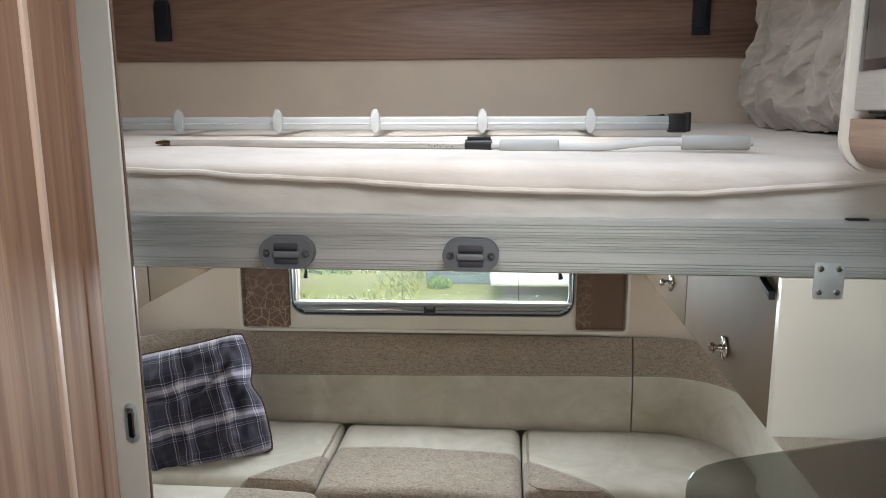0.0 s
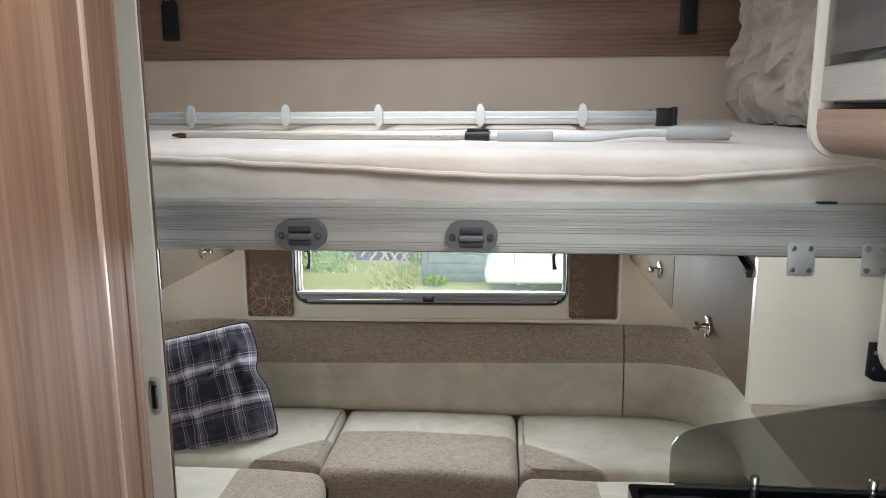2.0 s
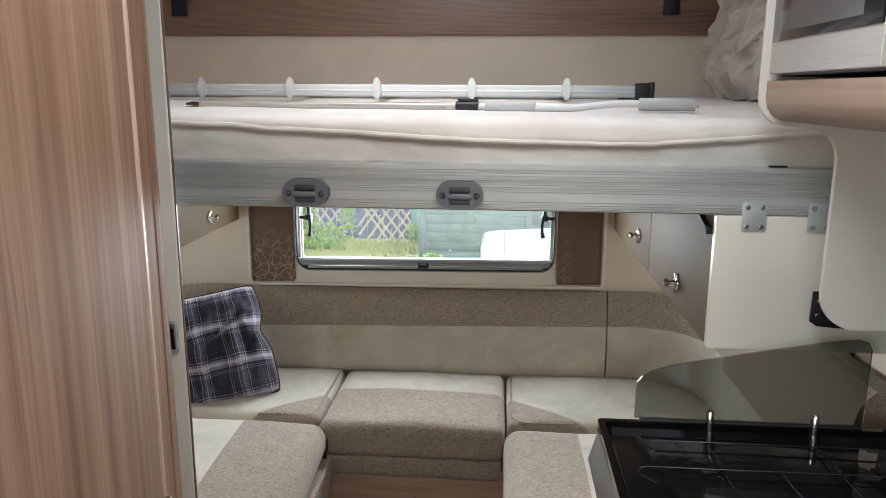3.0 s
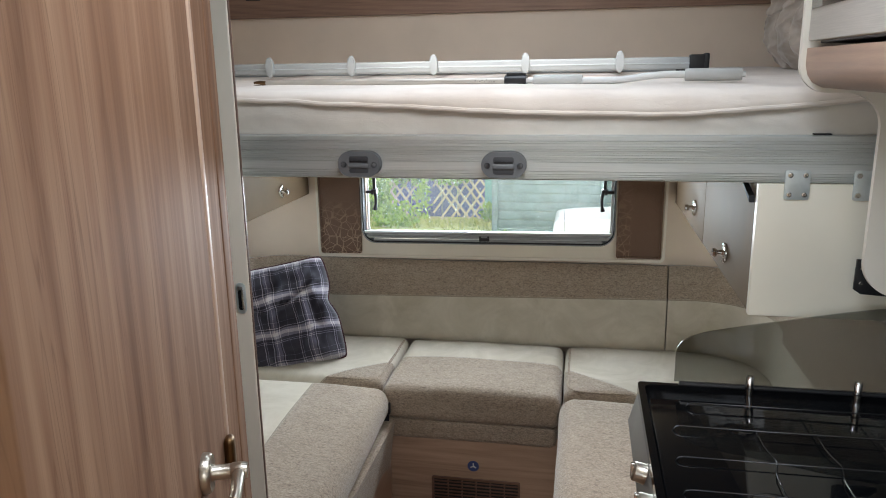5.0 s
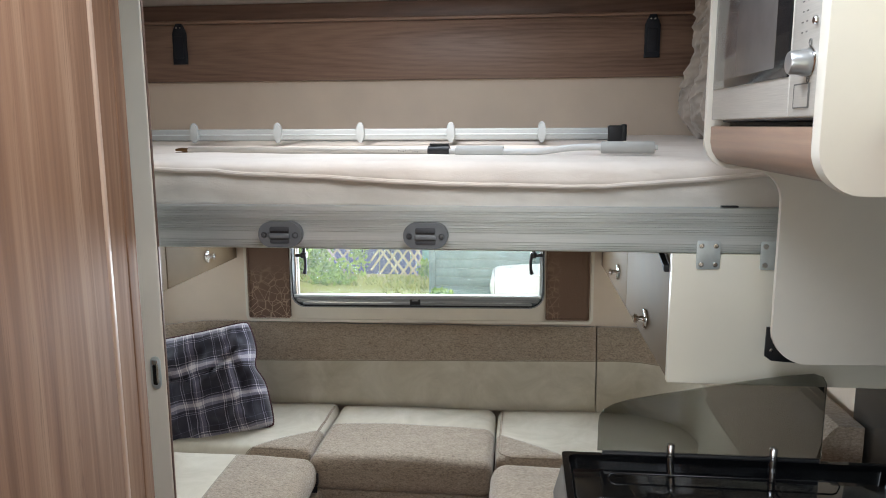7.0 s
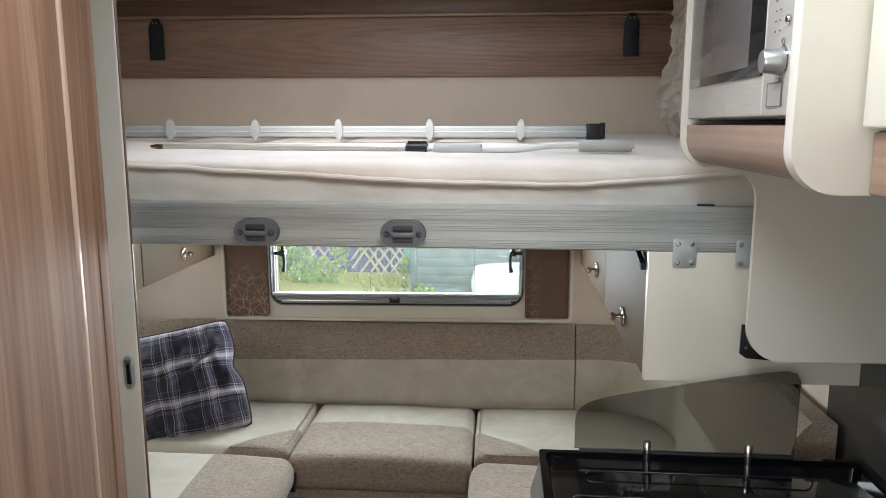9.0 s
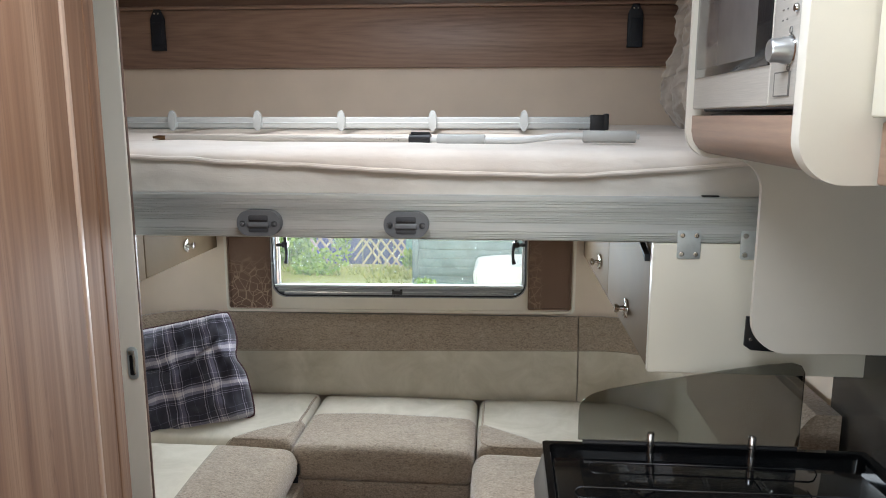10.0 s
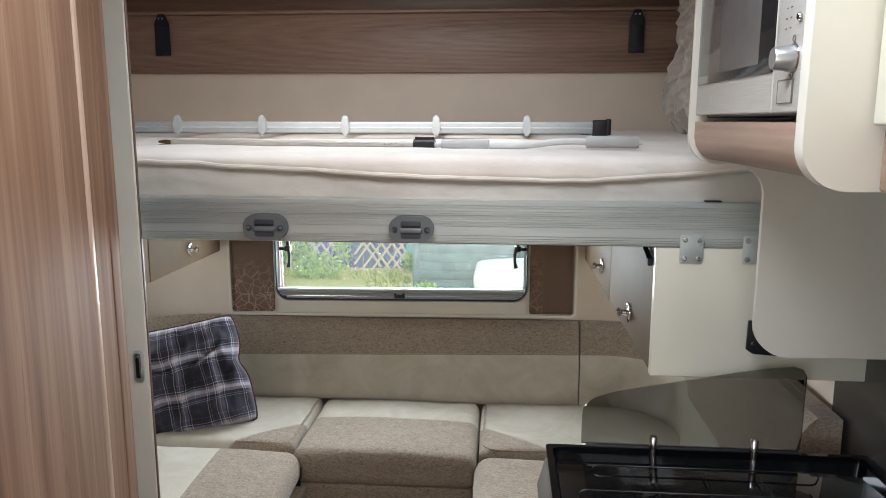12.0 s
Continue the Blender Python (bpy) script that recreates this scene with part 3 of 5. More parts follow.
rail_b = part("blind_rail", rbox(-0.463, 0.471, 2.462, 2.486, 0.858, 0.887, 0.002), M["alu"], win, "ribbed aluminium blind rail")
for z0, z1, y in ((0.8485, 0.8575, 2.4565), (0.8595, 0.8625, 2.459), (0.8645, 0.8735, 2.4545), (0.8755, 0.8785, 2.459), (0.8795, 0.8885, 2.4515)):
    cut = sill_reach(z0)
    # lower ribs get a greyer colour as painted shade; the top rib stays bright
    part("rib", rbox(-0.479 + cut, 0.487 - cut, y, 2.4615, z0, z1, 0.0012), M["alu"] if y < 2.4525 else M["trim_grey"], rail_b)
clasp = part("clasp", rbox(-0.017, 0.023, 2.446, 2.4565, 0.852, 0.866, 0.003, 2), M["black_pl"], win, "black plastic blind clasp")
part("clasp_lug", rbox(-0.017, -0.009, 2.444, 2.4540, 0.866, 0.873, 0.002), M["black_pl"], clasp)
part("clasp_lug", rbox(0.015, 0.023, 2.444, 2.4540, 0.866, 0.873, 0.002), M["black_pl"], clasp)
for x, s in ((-0.437, 1), (0.452, -1)):
    c = part("window_catch", rbox(x - 0.012, x + 0.012, 2.468, 2.497, 1.03, 1.052, 0.005, 3), M["black_pl"], win, "black plastic window catch")
    part("stem", rbox(x - 0.006, x + 0.006, 2.475, 2.490, 1.05, 1.16, 0.003), M["black_pl"], c)
    part("arm", rbox(min(x, x - s * 0.035), max(x, x - s * 0.035), 2.472, 2.488, 1.034, 1.046, 0.004), M["black_pl"], c)
    part("lever", tube([(x + s * 0.006, 2.464, 1.045), (x + s * 0.011, 2.460, 1.02), (x + s * 0.010, 2.458, 0.992), (x + s * 0.006, 2.460, 0.972)], [0.007, 0.006, 0.0055, 0.0085], 10), M["black_pl"], c)
for x in (-0.1, 0.305):  # printed lines in the pane
    part("pane_line", rbox(x, x + 0.0013, 2.504, 2.5055, 0.87, 1.2, 0.0005, 1), M["grey_in"], win)
rng = random.Random(5)
bm = bmesh.new()
for _ in range(150):
    r, x, z = rng.uniform(0.0012, 0.003), rng.uniform(-0.42, 0.46), rng.uniform(0.9, 1.2)
    lathe(((r, 0), (r * 0.7, r * 0.4), (0, r * 0.55)), (x, 2.5097, z), (0, 1, 0), 7, bm)
drops = part("rain_drops", bm, M["pane"], win, "rain drops on the outside", kind="stuff")
drops.visible_shadow = False

# the lounge's side windows
for name, x0, x1 in (("window_2", XL - 0.03, XL + 0.008), ("window_3", XR - 0.008, XR + 0.03)):
    w = thing(name, ((x0 + x1) / 2, 1.92, 0.80), "low side window in a black rubber frame beside the seats", "window", kind="structure")
    fr = ring(rounded(1.50, 2.34, 0.785, 1.015, 0.03), rounded(1.525, 2.315, 0.805, 1.0, 0.025), x0, x1)
    for v in fr.verts:
        v.co = Vector((v.co.y, v.co.x, v.co.z))
    part("rubber_frame", fr, M["gasket"], w)
    pn = part("pane", prism(rounded(1.526, 2.314, 0.806, 0.999, 0.024), "x", (x0 + x1) / 2 - 0.002, (x0 + x1) / 2 + 0.002), M["pane"], w, "clear acrylic pane", smooth=False)
    pn.visible_shadow = False

# padded surround of the window, with two cloth panels
sur = thing("window_surround", (0, 2.455, 0.772), "cream moulded panel round the rear window with brown cloth insets", "wall panel", kind="structure")
out = rounded(-0.667, 0.672, 0.785, 1.27, 0.018)
hole = rounded(-0.4875, 0.4955, 0.8385, 1.2555, 0.0585)
part("panel", ring(out, hole, 2.462, 2.489), M["cream"], sur)
part("bead", ring(rounded(-0.672, 0.677, 0.780, 1.272, 0.02), rounded(-0.662, 0.667, 0.790, 1.262, 0.016), 2.454, 2.476), M["cream"], sur)
for x0, x1, cloth in ((-0.653, -0.497, M["crackle"]), (0.506, 0.656, M["crackle_strip"])):
    p = part("inset_frame", ring(rounded(x0 - 0.006, x1 + 0.006, 0.795, 1.26, 0.008), rounded(x0, x1, 0.801, 1.254, 0.006), 2.452, 2.462), cloth, sur)
    part("cloth_panel", prism(rounded(x0 + 0.0005, x1 - 0.0005, 0.8015, 1.2535, 0.006), "y", 2.4565, 2.4618), cloth, sur, "brown cloth printed with pale crackle lines")

# the window and its surround stand very slightly askew on the wall: their sills rise to one side
for ob in list(win.children_recursive) + list(sur.children_recursive):
    for v in ob.data.vertices:
        v.co.z += 0.0125 * (v.co.x + 0.35)

# ---- the drop-down bed ----
bed = thing("drop_down_bed", (0, 1.185, 1.284), "drop-down bed with a ribbed aluminium front rail", "bed")
YB = 1.185
zb, zt = 1.284, 1.374


def rail_profile():
    """The ribbed front of the rail: (y, z) pairs from the bottom up."""
    pts = [(YB + 0.004, zb), (YB, zb + 0.003)]

    def groove(g, y, deep):
        return [(y, zb + g - 0.0009), (y + deep, zb + g - 0.0005), (y + deep, zb + g + 0.0005), (y, zb + g + 0.0009)]

    for g in (0.0048, 0.0082, 0.0125, 0.018):
        pts += groove(g, YB, 0.0021)
    for g in (0.037, 0.042, 0.0458, 0.051, 0.055):
        pts += groove(g, YB, 0.0021)
    pts += [(YB, zb + 0.0585), (YB - 0.0022, zb + 0.0598)]
    for g in (0.063, 0.0677, 0.0742, 0.0788):
        pts += groove(g, YB - 0.0022, 0.0023)
    pts += [(YB - 0.0022, zt - 0.002), (YB + 0.001, zt), (YB + 0.02, zt), (YB + 0.02, zb)]
    return pts


part("front_rail", prism(rail_profile(), "x", XL + 0.01, XR - 0.01), M["alu"], bed, "ribbed brushed aluminium rail")
part("latch_tab", rbox(0.790, 0.822, YB + 0.002, YB + 0.014, zt + 0.0005, zt + 0.0035, 0.001), M["black_pl"], bed, "small dark metal tab")
# unseen underside, coloured dark taupe to cut the light bounced onto the seats
part("bed_base", rbox(XL + 0.02, XR - 0.02, YB + 0.021, 2.42, 1.30, 1.352, 0.003), M["taupe"], bed)


def rail_handle(x):
    """A dark grey finger grip: a domed oval plate with two pockets, their shade painted as dark pads, and a bar
    between.
    """
    z = 1.316
    yf = YB - 0.0215  # the dome's front
    h = part("recess_handle", prism(rounded(x - 0.045, x + 0.045, z - 0.0262, z + 0.0262, 0.0258, 10), "y", yf, YB - 0.0015, 0.0125, seg=6), M["grey_pl"], bed, "dark grey plastic finger grip")
    # the pockets are not hollow: darker pads carry the shade inside them
    for z0, z1 in ((z + 0.003, z + 0.0165), (z - 0.0185, z - 0.009)):
        part("pocket", prism(rounded(x - 0.0205, x + 0.0205, z0, z1, 0.004), "y", yf - 0.0008, yf + 0.006, 0.0006), M["grey_in"], h)
    part("pocket_slot", prism(rounded(x - 0.019, x + 0.019, z + 0.0032, z + 0.0075, 0.0018), "y", yf - 0.0014, yf + 0.006), M["black_pl"], h)
    part("grip_bar", rbox(x - 0.0225, x + 0.0225, yf - 0.0045, yf + 0.004, z - 0.0088, z + 0.0028, 0.004, 4), M["grey_pl"], h)
    for s in (-1, 1):
        c = (x + s * 0.0325, yf + 0.0006, z - 0.001)
        part("screw_hole", lathe(((0.0064, -0.003), (0.0064, 0.002), (0.0048, 0.0022), (0.0044, 0.0006), (0, 0.0006)), c, (0.25 * s, -1, 0), 16), M["grey_in"], h)
        part("screw", lathe(((0, 0.0028), (0.0024, 0.0025), (0.0036, 0.001)), c, (0.25 * s, -1, 0), 10), M["dark_screw"], h)


rail_handle(-0.088)
rail_handle(0.2125)


def plate(x0, x1, z0, z1):
    t = thing("fixing_plate", ((x0 + x1) / 2, YB - 0.004, z0), "zinc-plated steel fixing plate with four screws", "bracket", "bed fixing plates")
    part("plate", prism(rounded(x0, x1, z0, z1, 0.004), "y", YB - 0.0045, YB - 0.002, 0.0007), M["zinc"], t)
    for sx in (0.2, 0.8):
        for sz in (0.17, 0.83):
            part("screw", lathe(((0, 0.0016), (0.0022, 0.0022), (0.0045, 0.0018), (0.0056, 0)), (x0 + (x1 - x0) * sx, YB - 0.0045, z0 + (z1 - z0) * sz), (0, -1, 0), 14), M["screw"], t)


plate(0.7455, 0.7905, 1.2535, 1.3095)
plate(0.866, 0.911, 1.2535, 1.3095)


# mattress: a soft slab with a sagging front, a sewn edge and creases
def piping_z(x):
    u = (x + 0.4) / 1.2
    return 1.448 - 0.038 * math.sin(max(0, min(1, u * 0.9)) * math.pi * 0.55) + 0.014 * max(0, u - 0.6) + 0.026 * max(0.0, min(1.0, (x - 0.5) / 0.4)) ** 1.5 + wob((x, 0, 0), 6, 0.004, 11) + wob((x, 0, 0), 15, 0.0022, 13)


def mattress_shape(p):
    """Sags and puffs the slab; the cover's top half overhangs the seam, wrinkles run below it."""
    x, y, z = p
    k = (z - 1.356) / 0.107
    back = (y - 1.2) / 1.2
    front = max(0.0, 1 - (y - 1.205) / 0.05)
    if k > 0.5:
        z += 0.056 * min(1, max(0, back)) * (k - 0.4) + wob((x, y, 0), 3.0, 0.004, 3) + wob((x, y, 0), 9, 0.002, 8) + wob((x * 0.6, y * 2, 0), 22, 0.0012, 6)
    if front > 0:
        over = 1 / (1 + math.exp(-(z - piping_z(x)) / 0.0035))
        y += front * (-0.013 * math.sin(max(0, min(1, k)) * math.pi) - 0.010 * over + 0.006 * (1 - over) + wob((x, 0, z), 4.0, 0.007, 1))
        y += front * (wob((x * 1.2, 0, z * 1.6 + x * 0.4), 9, 0.004, 5) + wob((x * 0.9, 0, z * 2 + x * 0.6), 21, 0.0018, 7)) * (1.2 - 0.6 * over)
        crumple = max(0.0, noise.noise(Vector((x * 2.3, 4.0, 0.7)))) * math.exp(-((z - 1.452) / 0.016) ** 2)
        y += front * crumple * (wob((x, z * 2.5, 0), 38, 0.010, 21) + wob((x, z * 2, 0), 80, 0.004, 23))
        low = math.exp(-((z - 1.385) / 0.010) ** 2) * math.exp(-((x + 0.72) / 0.22) ** 2)
        y += front * 0.008 * low  # a crease where the cover is tucked in
    return Vector((x, y, z))


mat_t = thing("mattress", (0, 1.8, 1.374), "cream cloth mattress with a sewn edge, on the drop-down bed", "mattress")
mat_b = part("body", rbox(XL + 0.03, XR - 0.03, 1.205, 2.46, 1.356, 1.463, 0.019, 6, (240, 30, 20), mattress_shape), M["mattress"], mat_t)
mat_b.data.materials.append(M["mattress_side"])  # the cooler lining cloth below the sewn edge
for p in mat_b.data.polygons:
    if p.center.y + mat_t.location.y < 1.26 and p.center.z + mat_t.location.z < piping_z(p.center.x + mat_t.location.x):
        p.material_index = 1
path = []
for i in range(121):
    x = -1.03 + 2.05 * i / 120
    z = piping_z(x)
    y = mattress_shape(Vector((x, 1.205, z)))[1]
    path.append((x, y - 0.003, z + 0.001))
part("sewn_edge", tube(path, 0.0050, 8), M["mattress"], mat_t, "sewn cream piping")

# ladder lying on the mattress
lad = thing("bed_ladder", (-0.05, 1.80, 1.487), "white aluminium bed ladder lying flat on the mattress", "ladder")
for y, z in ((1.80, 1.503), (2.10, 1.496)):
    r = part("side_rail", rbox(-0.86, 0.642, y - 0.011, y + 0.011, z - 0.008, z + 0.024, 0.006, 3), M["ladder"], lad)
    # no real groove: a raised grey strip paints the shaded gap along the rail
    part("groove", rbox(-0.859, 0.641, y - 0.0125, y - 0.0105, z + 0.006, z + 0.0095, 0.0008), M["zinc"], r)
    f = part("foot", rbox(0.636, 0.680, y - 0.016, y + 0.016, z - 0.014, z + 0.030, 0.006, 3), M["black_pl"], lad, "black rubber foot")
    part("foot_lip", rbox(0.673, 0.686, y - 0.018, y + 0.018, z - 0.012, z + 0.033, 0.004, 3), M["black_pl"], f)
for x in (-0.783, -0.537, -0.289, -0.05, 0.206, 0.457):
    rg = part("rung", rbox(x - 0.012, x + 0.012, 1.78, 2.12, 1.496, 1.518, 0.006, 3), M["ladder"], lad)
    for y in (1.782,):
        bm = bmesh.new()
        o = [(x + 0.0112 * math.copysign(abs(math.cos(2 * math.pi * k / 32)) ** 0.85, math.cos(2 * math.pi * k / 32)), 1.5165 + 0.0285 * math.sin(2 * math.pi * k / 32)) for k in range(32)]
        prism(o, "y", y - 0.006, y + 0.006, 0.002, bm)
        part("rung_cap", bm, M["ladder"], rg, "white oval cap")

# awning crank lying in front of the ladder
crank = thing("awning_crank", (0.1, 1.43, 1.466), "silver awning crank handle with pale grey grips, lying on the mattress", "crank handle")
P = lambda x, dz=0.0: (x, 1.502 - 0.150 * (x + 0.44) / 1.126, 1.4765 + dz)
part("tube", tube([P(-0.425), P(0.19)], 0.0082, 14), M["crank"], crank)
hook = part("hook", tube([P(-0.425), P(-0.445, 0.002), P(-0.462, 0.001)], [0.006, 0.005, 0.003], 10), M["brass"], crank, "brass hook")
part("hook_prong", tube([P(-0.43, -0.004), P(-0.465, -0.007)], [0.003, 0.0015], 8), M["brass"], hook)
col = part("collar", tube([P(0.189), P(0.238)], 0.0125, 16), M["black_pl"], crank, "black plastic collar")
part("collar_clip", rbox(0.192, 0.236, P(0.21)[1] - 0.004, P(0.21)[1] + 0.004, 1.489, 1.494, 0.001), M["black_pl"], col)
part("neck", tube([P(0.238), P(0.256)], 0.006, 12), M["white_pl"], crank)
part("grip", tube([P(0.2535), P(0.256), P(0.359), P(0.3615)], [0.0115, 0.0128, 0.0128, 0.0115], 18), M["grip"], crank, "pale grey foam grip")
arm_path = [P(0.355)] + [P(0.36 + 0.22 * i / 12, 0.011 * (0.5 - 0.5 * math.cos(math.pi * min(1, max(0, (i - 3) / 7)))) - 0.001) for i in range(13)]
part("arm", tube(arm_path, 0.0075, 12), M["white_pl"], crank, "bent white-painted arm")
part("grip", tube([P(0.5745, 0.009), P(0.577, 0.009), P(0.684, 0.009), P(0.6865, 0.009)], [0.0118, 0.0132, 0.0132, 0.0118], 18), M["grip"], crank, "pale grey foam grip")
part("end_stud", tube([P(0.686, 0.009), P(0.693, 0.009)], 0.006, 10), M["white_pl"], crank)
rngp = random.Random(12)
for i in range(9):  # unreadable print on the tube
    x = 0.118 + i * 0.0055
    zz = 1.4765 + rngp.uniform(-0.003, 0.002)
    part("print_mark", rbox(x, x + rngp.uniform(0.0012, 0.003), P(x)[1] - 0.0086, P(x)[1] - 0.0068, zz, zz + rngp.uniform(0.0012, 0.0034), 0.0002, 1), M["text"], crank)

# ---- curtain gathered on the side wall by the bed ----
bm = bmesh.new()
NU, NV = 190, 170
grid = []
for j in range(NV + 1):
    v = j / NV
    row = []
    for i in range(NU + 1):
        u = i / NU
        y = 2.36 - 1.16 * u
        x = 1.062 - 0.10 * math.sin(min(1, u * 5.5) * math.pi / 2) * (0.75 + 0.25 * math.sin(u * 9)) - 0.035 * math.sin(math.pi * min(1, v * 1.6 + 0.12))
        z = 1.49 + 0.49 * v
        x += 0.045 * max(0.0, 1 - v / 0.12) ** 1.5
        g = (u * 9 + 0.35 * noise.noise(Vector((u * 4, v * 4, 9)))) % 1.0  # ruching cords run upright, cloth bellies between
        belly = math.sin(g * math.pi) ** 0.6
        cell = math.floor(u * 9 + 0.35 * noise.noise(Vector((u * 4, v * 4, 9))))
        phase = v * (15 + 5 * noise.noise(Vector((cell * 3.7, 1, 2)))) + 1.6 * noise.noise(Vector((u * 7, v * 5, cell * 2.3))) - 1.4 * (g - 0.5) ** 2 * 4 + cell * 1.9
        fold = 1 - abs(math.sin(phase * 1.6)) ** 0.8  # sharp creases, round bellies
        wrinkle = -fold * 0.017 * (0.35 + 0.9 * abs(noise.noise(Vector((u * 8, v * 6, 5))))) + noise.noise(Vector((u * 70, v * 38, 1))) * 0.007 * (1.15 - belly)
        lump = noise.noise(Vector((u * 11, v * 6, 3))) * 0.026 + noise.noise(Vector((u * 34, v * 26, 7))) * 0.006
        row.append(bm.verts.new((x - 0.026 * belly + wrinkle + lump, y + lump * 0.8 + wrinkle * 0.5, z + wrinkle * 0.6)))
    grid.append(row)
for j in range(NV):
    for i in range(NU):
        bm.faces.new((grid[j][i], grid[j][i + 1], grid[j + 1][i + 1], grid[j + 1][i]))
cur = solid("curtain", bm, M["curtain"], "taupe ruched curtain gathered against the wall over the bed", "curtain")
sm = cur.modifiers.new("thick", "SOLIDIFY")
sm.thickness = 0.002

# ---- lockers under the bed's sides ----
def locker(side, xf, y0, y1, z0, z1, cuts, knobs, end):
    t = thing("overhead_locker", ((xf + side * 0.19), (y0 + y1) / 2, z0), "overhead locker with taupe gloss doors and a cream end panel", "locker", "side lockers")
    x_in, x_wall = xf + side * 0.018, (XR - 0.002 if side > 0 else XL + 0.002)
    part("body", rbox(min(x_in, x_wall), max(x_in, x_wall), y0 + (0.02 if end else 0), y1, z0 + 0.004, z1, 0.002), M["cream"], t)
    if end:
        part("end_panel", rbox(min(xf - 0.003, x_wall), max(xf - 0.003, x_wall), y0, y0 + 0.0195, z0 - 0.002, z1, 0.0025, 2), M["cream_door"], t, "cream end panel")
    for (a, b), (ky, kz) in zip(zip(cuts, cuts[1:]), knobs):
        d = part("door", rbox(min(xf, x_in - side * 0.001), max(xf, x_in - side * 0.001), a + 0.0025, b - 0.0025, z0, z1 - 0.002, 0.002), M["taupe"], t, "taupe gloss locker door")
        bm = lathe(((0.0, 0.0), (0.021, 0.0), (0.021, 0.003), (0.017, 0.006), (0.009, 0.007), (0.0065, 0.012), (0.0065, 0.02), (0.010, 0.023), (0.0115, 0.027), (0.009, 0.031), (0, 0.032)), (xf, ky, kz), (-side, 0, 0), 24)
        k = part("knob", bm, M["chrome"], d, "chrome push knob")
        part("latch_slot", rbox(min(xf, xf - side * 0.009), max(xf, xf - side * 0.009), ky - 0.007, ky + 0.007, kz - 0.024, kz + 0.024, 0.004, 2), M["chrome"], d, "chrome latch plate")


locker(1, 0.703, YB - 0.002, 2.462, 1.02, 1.283, (1.204, 1.805, 2.46), ((1.462, 1.078), (1.965, 1.092)), True)
locker(-1, -0.70, 1.26, 2.462, 1.03, 1.283, (1.262, 1.885, 2.46), ((1.55, 1.088), (2.18, 1.085)), False)
# dark arm of the bed lift, across the locker
arm = thing("lift_strut", (0.69, 1.3, 1.25), "dark brown metal strut of the bed lift", "strut")
part("strut", prism([(1.33, 1.283), (1.30, 1.283), (1.208, 1.242), (1.208, 1.256)], "x", 0.689, 0.7005, 0.002), M["gasket"], arm)


# ---- U-shaped lounge ----
SEAT = 0.462
def puff(x0, x1, y0, y1, top, amount, seed):
    """Softens a cushion: crowned top, slightly uneven faces."""
    def f(p):
        x, y, z = p
        u, v = (x - x0) / (x1 - x0) * 2 - 1, (y - y0) / (y1 - y0) * 2 - 1
        if z > top - 0.06:
            z += amount * (1 - u * u) * (1 - v ** 4) + wob((x, y, 0), 5, 0.006, seed)
        x += wob((x, y, z), 6, 0.003, seed + 4)
        y += wob((x, y, z), 6, 0.003, seed + 9)
        return Vector((x, y, z))
    return f


def seat_cushion(label, x0, x1, y0, y1, z0, material, seed, r=0.045, mods=None, top=SEAT):
    t = thing("seat_cushion", ((x0 + x1) / 2, (y0 + y1) / 2, z0), label, "seat cushion", "lounge seat cushions")
    base = puff(x0, x1, y0, y1, top, 0.010, seed)
    f = (lambda p: mods(base(p))) if mods else base
    part("cover", rbox(x0, x1, y0, y1, z0, top - 0.006, r, 6, (16, 16, 4), f), material, t)
    return t


REAR = make_two_tone("rear_seat_two_tone", 0, -1, 0, 2.225)
LEFT = make_two_tone("left_seat_two_tone", 1, 0.05, 0, 0.43)
RIGHT = make_two_tone("right_seat_two_tone", -1, 0.0, 0, 0.545)
LCOR = make_two_tone("left_corner_two_tone", 0.85, -1, 0, 2.435)
RCOR = make_two_tone("right_corner_two_tone", -0.75, -1, 0, 2.44)
BACK = make_two_tone("back_two_tone", -0.0237, 0, 1, -0.644)


c = seat_cushion("cream suede and brown tweed seat cushion under the window", -0.290, 0.319, 1.945, 2.44, 0.335, REAR, 1, 0.036)
part("front_roll", rbox(-0.285, 0.313, 1.955, 2.05, 0.262, 0.345, 0.028, 5, (14, 4, 3), puff(-0.285, 0.313, 1.955, 2.05, 0.4, 0.0, 6)), M["tweed"], c, "tweed front flap")
seat_cushion("cream suede and tweed corner seat cushion", -1.06, -0.297, 1.992, 2.44, 0.335, LCOR, 2, 0.03)
seat_cushion("cream suede and tweed corner seat cushion", 0.325, 1.07, 2.0, 2.44, 0.335, RCOR, 3, 0.03)


def swing_left(p):
    """The bench's inner edge turns away towards its far end."""
    k = max(0.0, min(1.0, (p.y - 1.2) / 0.78))
    inner = max(0.0, min(1.0, (p.x + 0.6) / 0.35))
    return Vector((p.x - inner * 0.035 * k + 0.02 * inner, p.y, p.z))


seat_cushion("long cream suede and brown tweed bench seat cushion", -1.06, -0.243, 0.95, 1.985, 0.335, LEFT, 4, 0.055, swing_left)
seat_cushion("long cream suede and brown tweed bench seat cushion", 0.316, 1.07, 1.215, 1.992, 0.335, RIGHT, 5, 0.055)


